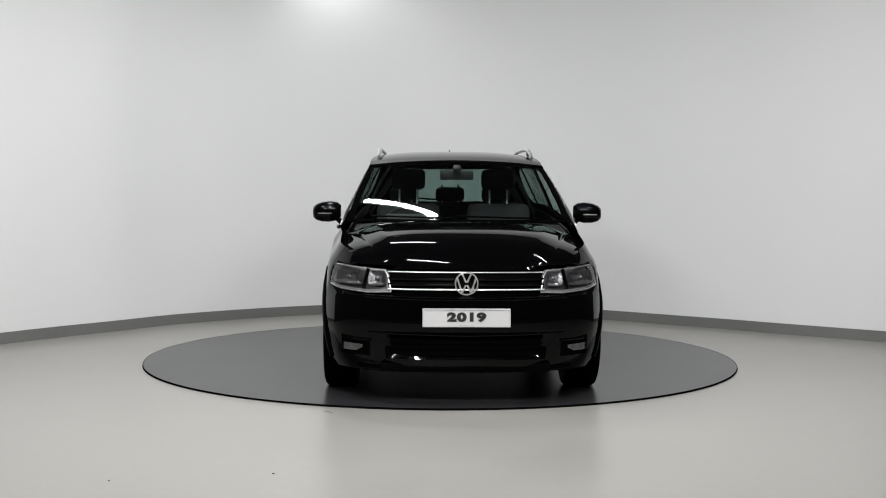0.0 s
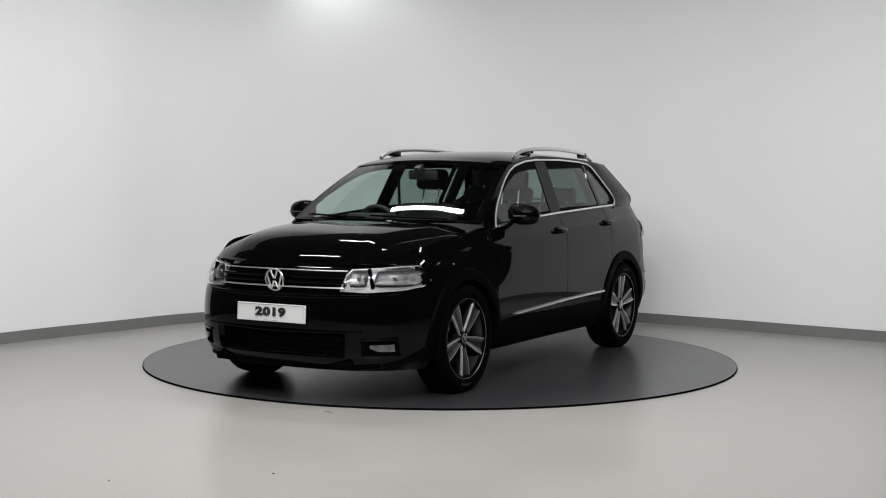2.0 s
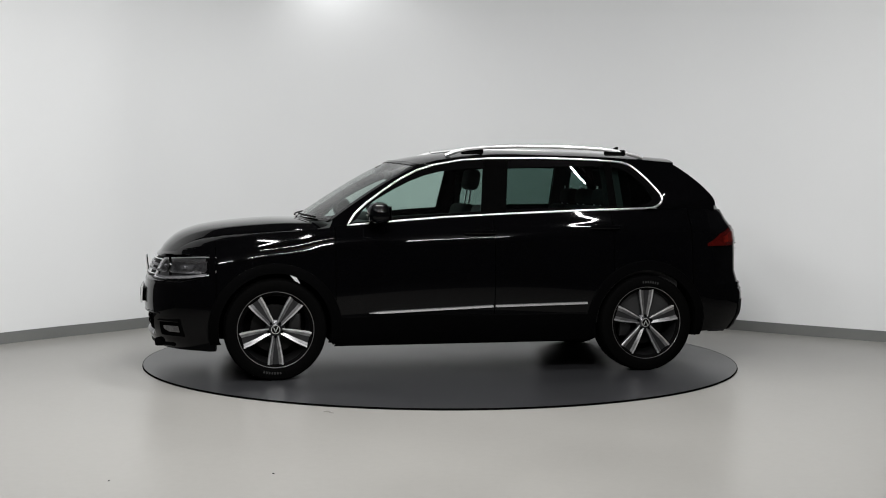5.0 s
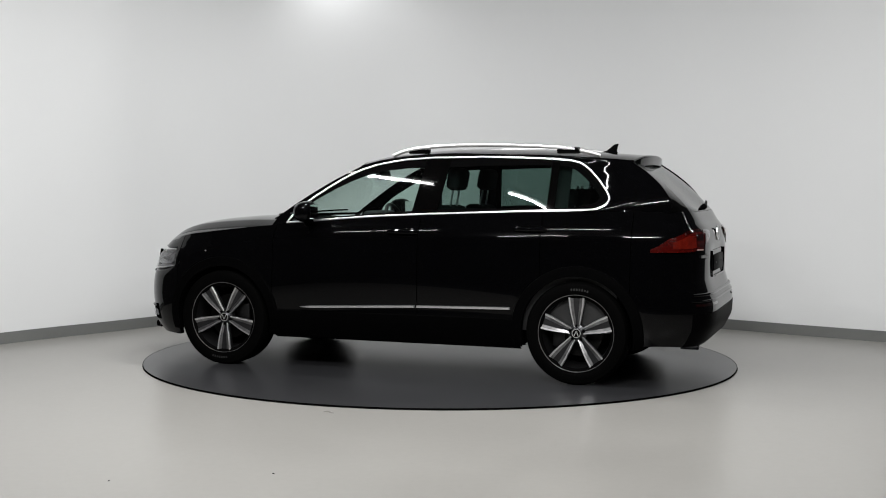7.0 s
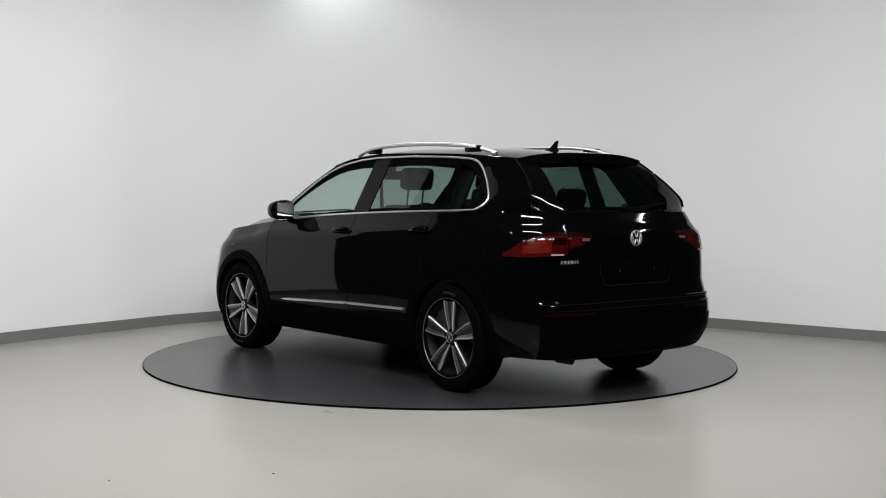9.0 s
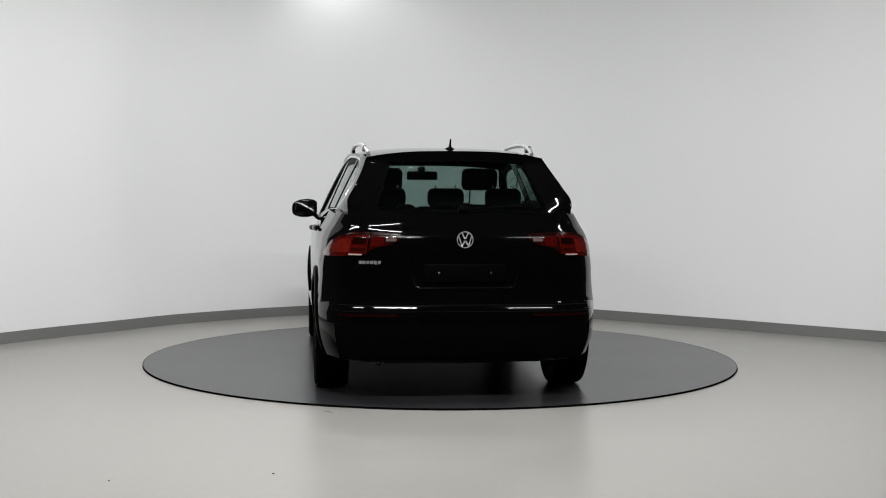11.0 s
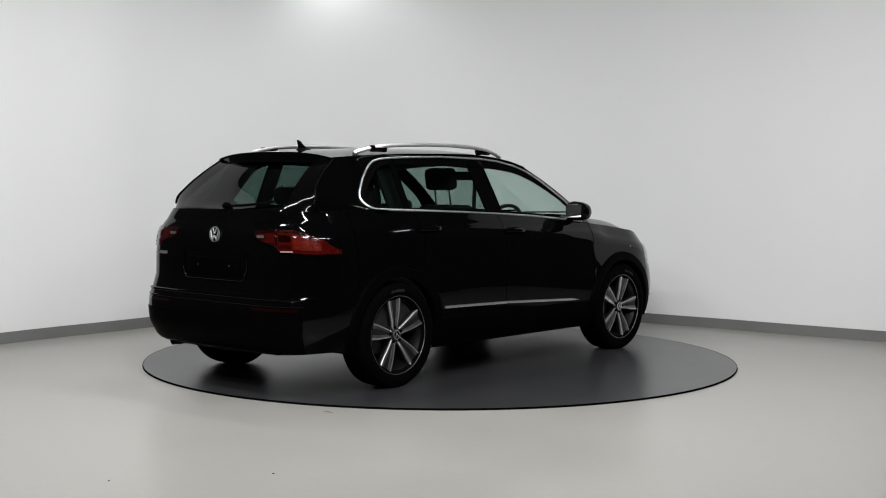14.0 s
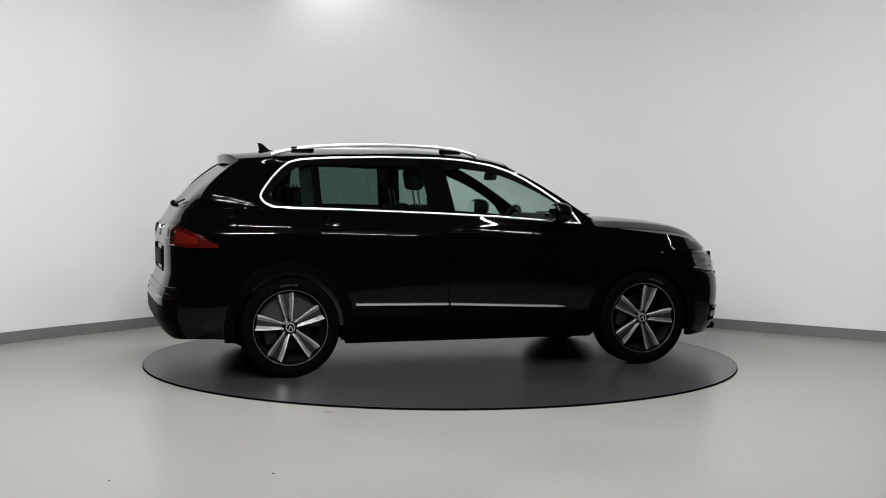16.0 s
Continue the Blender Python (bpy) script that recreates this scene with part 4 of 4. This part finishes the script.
# roof rails
for s in (1, -1):
    RAIL = [(0.10, 1.566), (0.04, 1.592), (-0.06, 1.615), (-0.22, 1.632), (-0.45, 1.641), (-0.70, 1.641), (-0.95, 1.634), (-1.12, 1.624), (-1.26, 1.606), (-1.36, 1.585), (-1.42, 1.565)]
    pts = [Vector((p[0], s * (0.585 - 0.05 * max(0.0, (-p[0] - 0.6)) ** 1.5), p[1])) for p in (list(v) for v in resample(RAIL, 40))]
    part("roof_rail", tube([p - Vector((0, 0, 0.013)) for p in pts], 0.030, 0.028, out=(0, 0, 1)), M_SATIN, car, "satin silver roof rail")
    for px, pw in ((-0.10, 0.17), (-1.20, 0.17)):
        part("rail_foot", block(pw, 0.024, 0.045, pose(px, s * (0.583 if px > -1 else 0.562), 1.588), 0.014), M_GLOSS, car)

# door mirrors
for s in (1, -1):
    rows = []
    for k, (yy, sx, sz) in enumerate(((0.845, 0.055, 0.045), (0.87, 0.085, 0.066), (0.92, 0.10, 0.076), (0.98, 0.098, 0.072), (1.02, 0.085, 0.060), (1.043, 0.06, 0.042), (1.05, 0.02, 0.015))):
        rows.append([(0.63 - 0.10 * (yy - 0.85) + sx * math.copysign(abs(math.cos(a)) ** 0.75, math.cos(a)) * (1.0 if math.cos(a) > 0 else 0.45), s * yy, 1.150 - 0.05 * (yy - 0.85) + sz * math.copysign(abs(math.sin(a)) ** 0.75, math.sin(a))) for a in np.linspace(0, 2 * math.pi, 24, endpoint=False)])
    bm = grid(rows, close=True)
    bmesh.ops.holes_fill(bm, edges=[e for e in bm.edges if e.is_boundary], sides=0)
    mir = part("door_mirror", bm, M_PAINT, car, "gloss black door mirror", sharp=50)
    part("mirror_arm", tube([(0.67, s * 0.812, 1.045), (0.665, s * 0.838, 1.066), (0.65, s * 0.872, 1.098), (0.64, s * 0.915, 1.13)], 0.075, 0.034, out=(0, 0, 1)), M_PLASTIC, mir)
    part("mirror_glass", block(0.004, 0.15, 0.10, pose(0.572, s * 0.945, 1.147, 0, 0, s * 4), 0.001), M_MIRROR, mir, "mirror glass", smooth=False)
    part("indicator", block(0.01, 0.10, 0.008, pose(0.722, s * 0.955, 1.134, 0, 0, -s * 6), 0.002), M_LAMPDARK, mir)
    for nm, hx, hz in (("front_door", -0.09, 1.012), ("rear_door", -1.02, 1.046)):
        y0 = side_y(hx, hz)
        cup = part("handle_cup", block(0.15, 0.008, 0.062, pose(hx, s * y0, hz - 0.008), 0.003), M_GLOSS, panels[nm, s])
        part("door_handle", tube([(hx + 0.11 - 0.22 * k / 12, s * (y0 + 0.012 + 0.022 * math.sin(math.pi * k / 12) ** 0.5), hz) for k in range(13)], 0.03, 0.018, out=(0, s, 0)), M_PAINT, panels[nm, s], "body-coloured door handle")

# front wipers
for y0, y1 in ((0.55, -0.02), (-0.05, -0.60)):
    part("front_wiper", tube([Vector(screen_pt(0.03 + 0.035 * k, (y0 + (y1 - y0) * k) / 0.76)) + Vector((0.012, 0, 0.014)) for k in np.linspace(0, 1, 12)], 0.016, 0.012, out=(0.5, 0, 0.8)), M_PLASTIC, car, "black wiper")
part("cowl", grid([[Vector(hood_pt(0.0, r)) + Vector((-0.0, 0, -0.004)) for r in np.linspace(-1, 1, 31)], [Vector(hood_pt(0.0, r)) + Vector((-0.16, 0, -0.025)) for r in np.linspace(-1, 1, 31)]]), M_PLASTIC, car, thick=0.006)

# ---------------------------------------------------------------- car: interior
def seat(y, rear=False):
    st = new("seat")
    st.parent = car
    x0 = -0.72 if rear else 0.12
    st.matrix_basis = pose(x0, y, 0.0)
    w = 0.44 if rear else 0.50
    part("cushion", block(0.52, w, 0.16, pose(0.02, 0, 0.60, 0, -6), 0.05, 3), M_SEAT, st)
    part("backrest", block(0.15, w, 0.60, pose(-0.32, 0, 0.90, 0, -16), 0.055, 3), M_SEAT, st)
    hr = part("headrest", block(0.10, 0.27 if not rear else 0.25, 0.165 if not rear else 0.13, pose(-0.44, 0, 1.385 if not rear else 1.255, 0, -10), 0.04, 3), M_SEAT, st)
    bm = bmesh.new()
    for sy in (0.07, -0.07):
        join(bm, tube([(-0.40, sy, 1.16), (-0.43, sy, 1.34)], 0.014, 0.014, out=(1, 0, 0)))
    part("headrest_post", bm, M_SATIN, hr)


for y in (0.36, -0.36):
    seat(y)
for y in (0.40, 0.0, -0.40):
    seat(y, True)
rows = [[(x, y, z - 0.025 * (abs(y) / 0.7) ** 2) for y in np.linspace(-0.73, 0.73, 13)] for x, z in ((1.05, 1.055), (0.92, 1.075), (0.72, 1.085), (0.58, 1.07), (0.54, 1.0), (0.58, 0.80), (0.66, 0.55))]
part("dashboard", grid(rows), M_DASH, car, "dark dashboard", thick=0.01)
part("binnacle", block(0.16, 0.34, 0.08, pose(0.60, -0.36, 1.09), 0.03, 3), M_DASH, car)
bm = revolve([(0.175 + 0.015 * math.cos(a), 0.015 * math.sin(a)) for a in np.linspace(0, 2 * math.pi, 9)], 36, pose(0.44, -0.36, 1.02, 0, 0, -90) @ pose(0, 0, 0, -24))
wheel_ob = part("steering_wheel", bm, M_DASH, car, "dark steering wheel")
part("steering_hub", block(0.05, 0.30, 0.07, pose(0.45, -0.36, 1.015, 0, -24), 0.02), M_DASH, wheel_ob)
part("rear_view_mirror", block(0.03, 0.25, 0.07, pose(0.42, 0, 1.415, 0, 10), 0.012), M_DASH, car, "dark rear-view mirror")
part("mirror_stem", block(0.07, 0.06, 0.045, pose(0.485, 0, 1.462, 0, 25), 0.016), M_DASH, car)
rows = [[Vector(roof_pt(s, r)) + Vector((0, 0, -0.03)) for r in np.linspace(-0.97, 0.97, 15)] for s in np.linspace(0.02, 0.97, 15)]
part("headlining", grid(rows), M_SEAT, car, thick=0.006)
for s in (1, -1):
    rows = [[(x, s * (side_y(x, z) - 0.06), z) for z in (0.35, 0.7, 1.0, ip(x, TOP) - 0.02)] for x in np.linspace(0.85, -1.6, 16)]
    part("door_card", grid(rows), M_DASH, car, thick=0.01)
    # inner trim of the rear roof pillars
    for xa, xb, tilt, rise in ((-1.085, -1.225, 0.0, 0.44), (-1.555, -1.84, 0.17, 0.40)):
        rows = [[(x + tilt * k, s * (cabin_y(x, 1.08 + rise * k) - 0.07), 1.08 + rise * k) for x in np.linspace(xa, xb, 5)] for k in np.linspace(0, 1, 6)]
        part("pillar_trim", grid(rows), M_DASH, car, "dark inner pillar trim", thick=0.02)
    part("seat_belt", tube([(-0.28, s * 0.66, 1.42), (-0.27, s * 0.64, 1.1), (-0.2, s * 0.63, 0.7)], 0.045, 0.004, out=(0, 1, 0), n=4), M_SEAT, car)
part("boot_floor", block(0.95, 1.2, 0.05, pose(-1.60, 0, 0.80), 0.01), M_DASH, car)
part("parcel_shelf", block(0.62, 1.16, 0.02, pose(-1.52, 0, 1.07), 0.006), M_DASH, car)


# ---------------------------------------------------------------- what turns
def motions():
    def heading(t):
        return -88.6426 - 15.8044 * t - 0.006151 * t * t
    times = [0.5 * k for k in range(33)]
    walk(car, [(t, pose(0, 0, 0, 0, 0, heading(t)) @ pose(0.0211, 0.1042, 0)) for t in times])
    walk(disc, [(t, pose(0, 0, 0, 0, 0, heading(t))) for t in times])


motions()
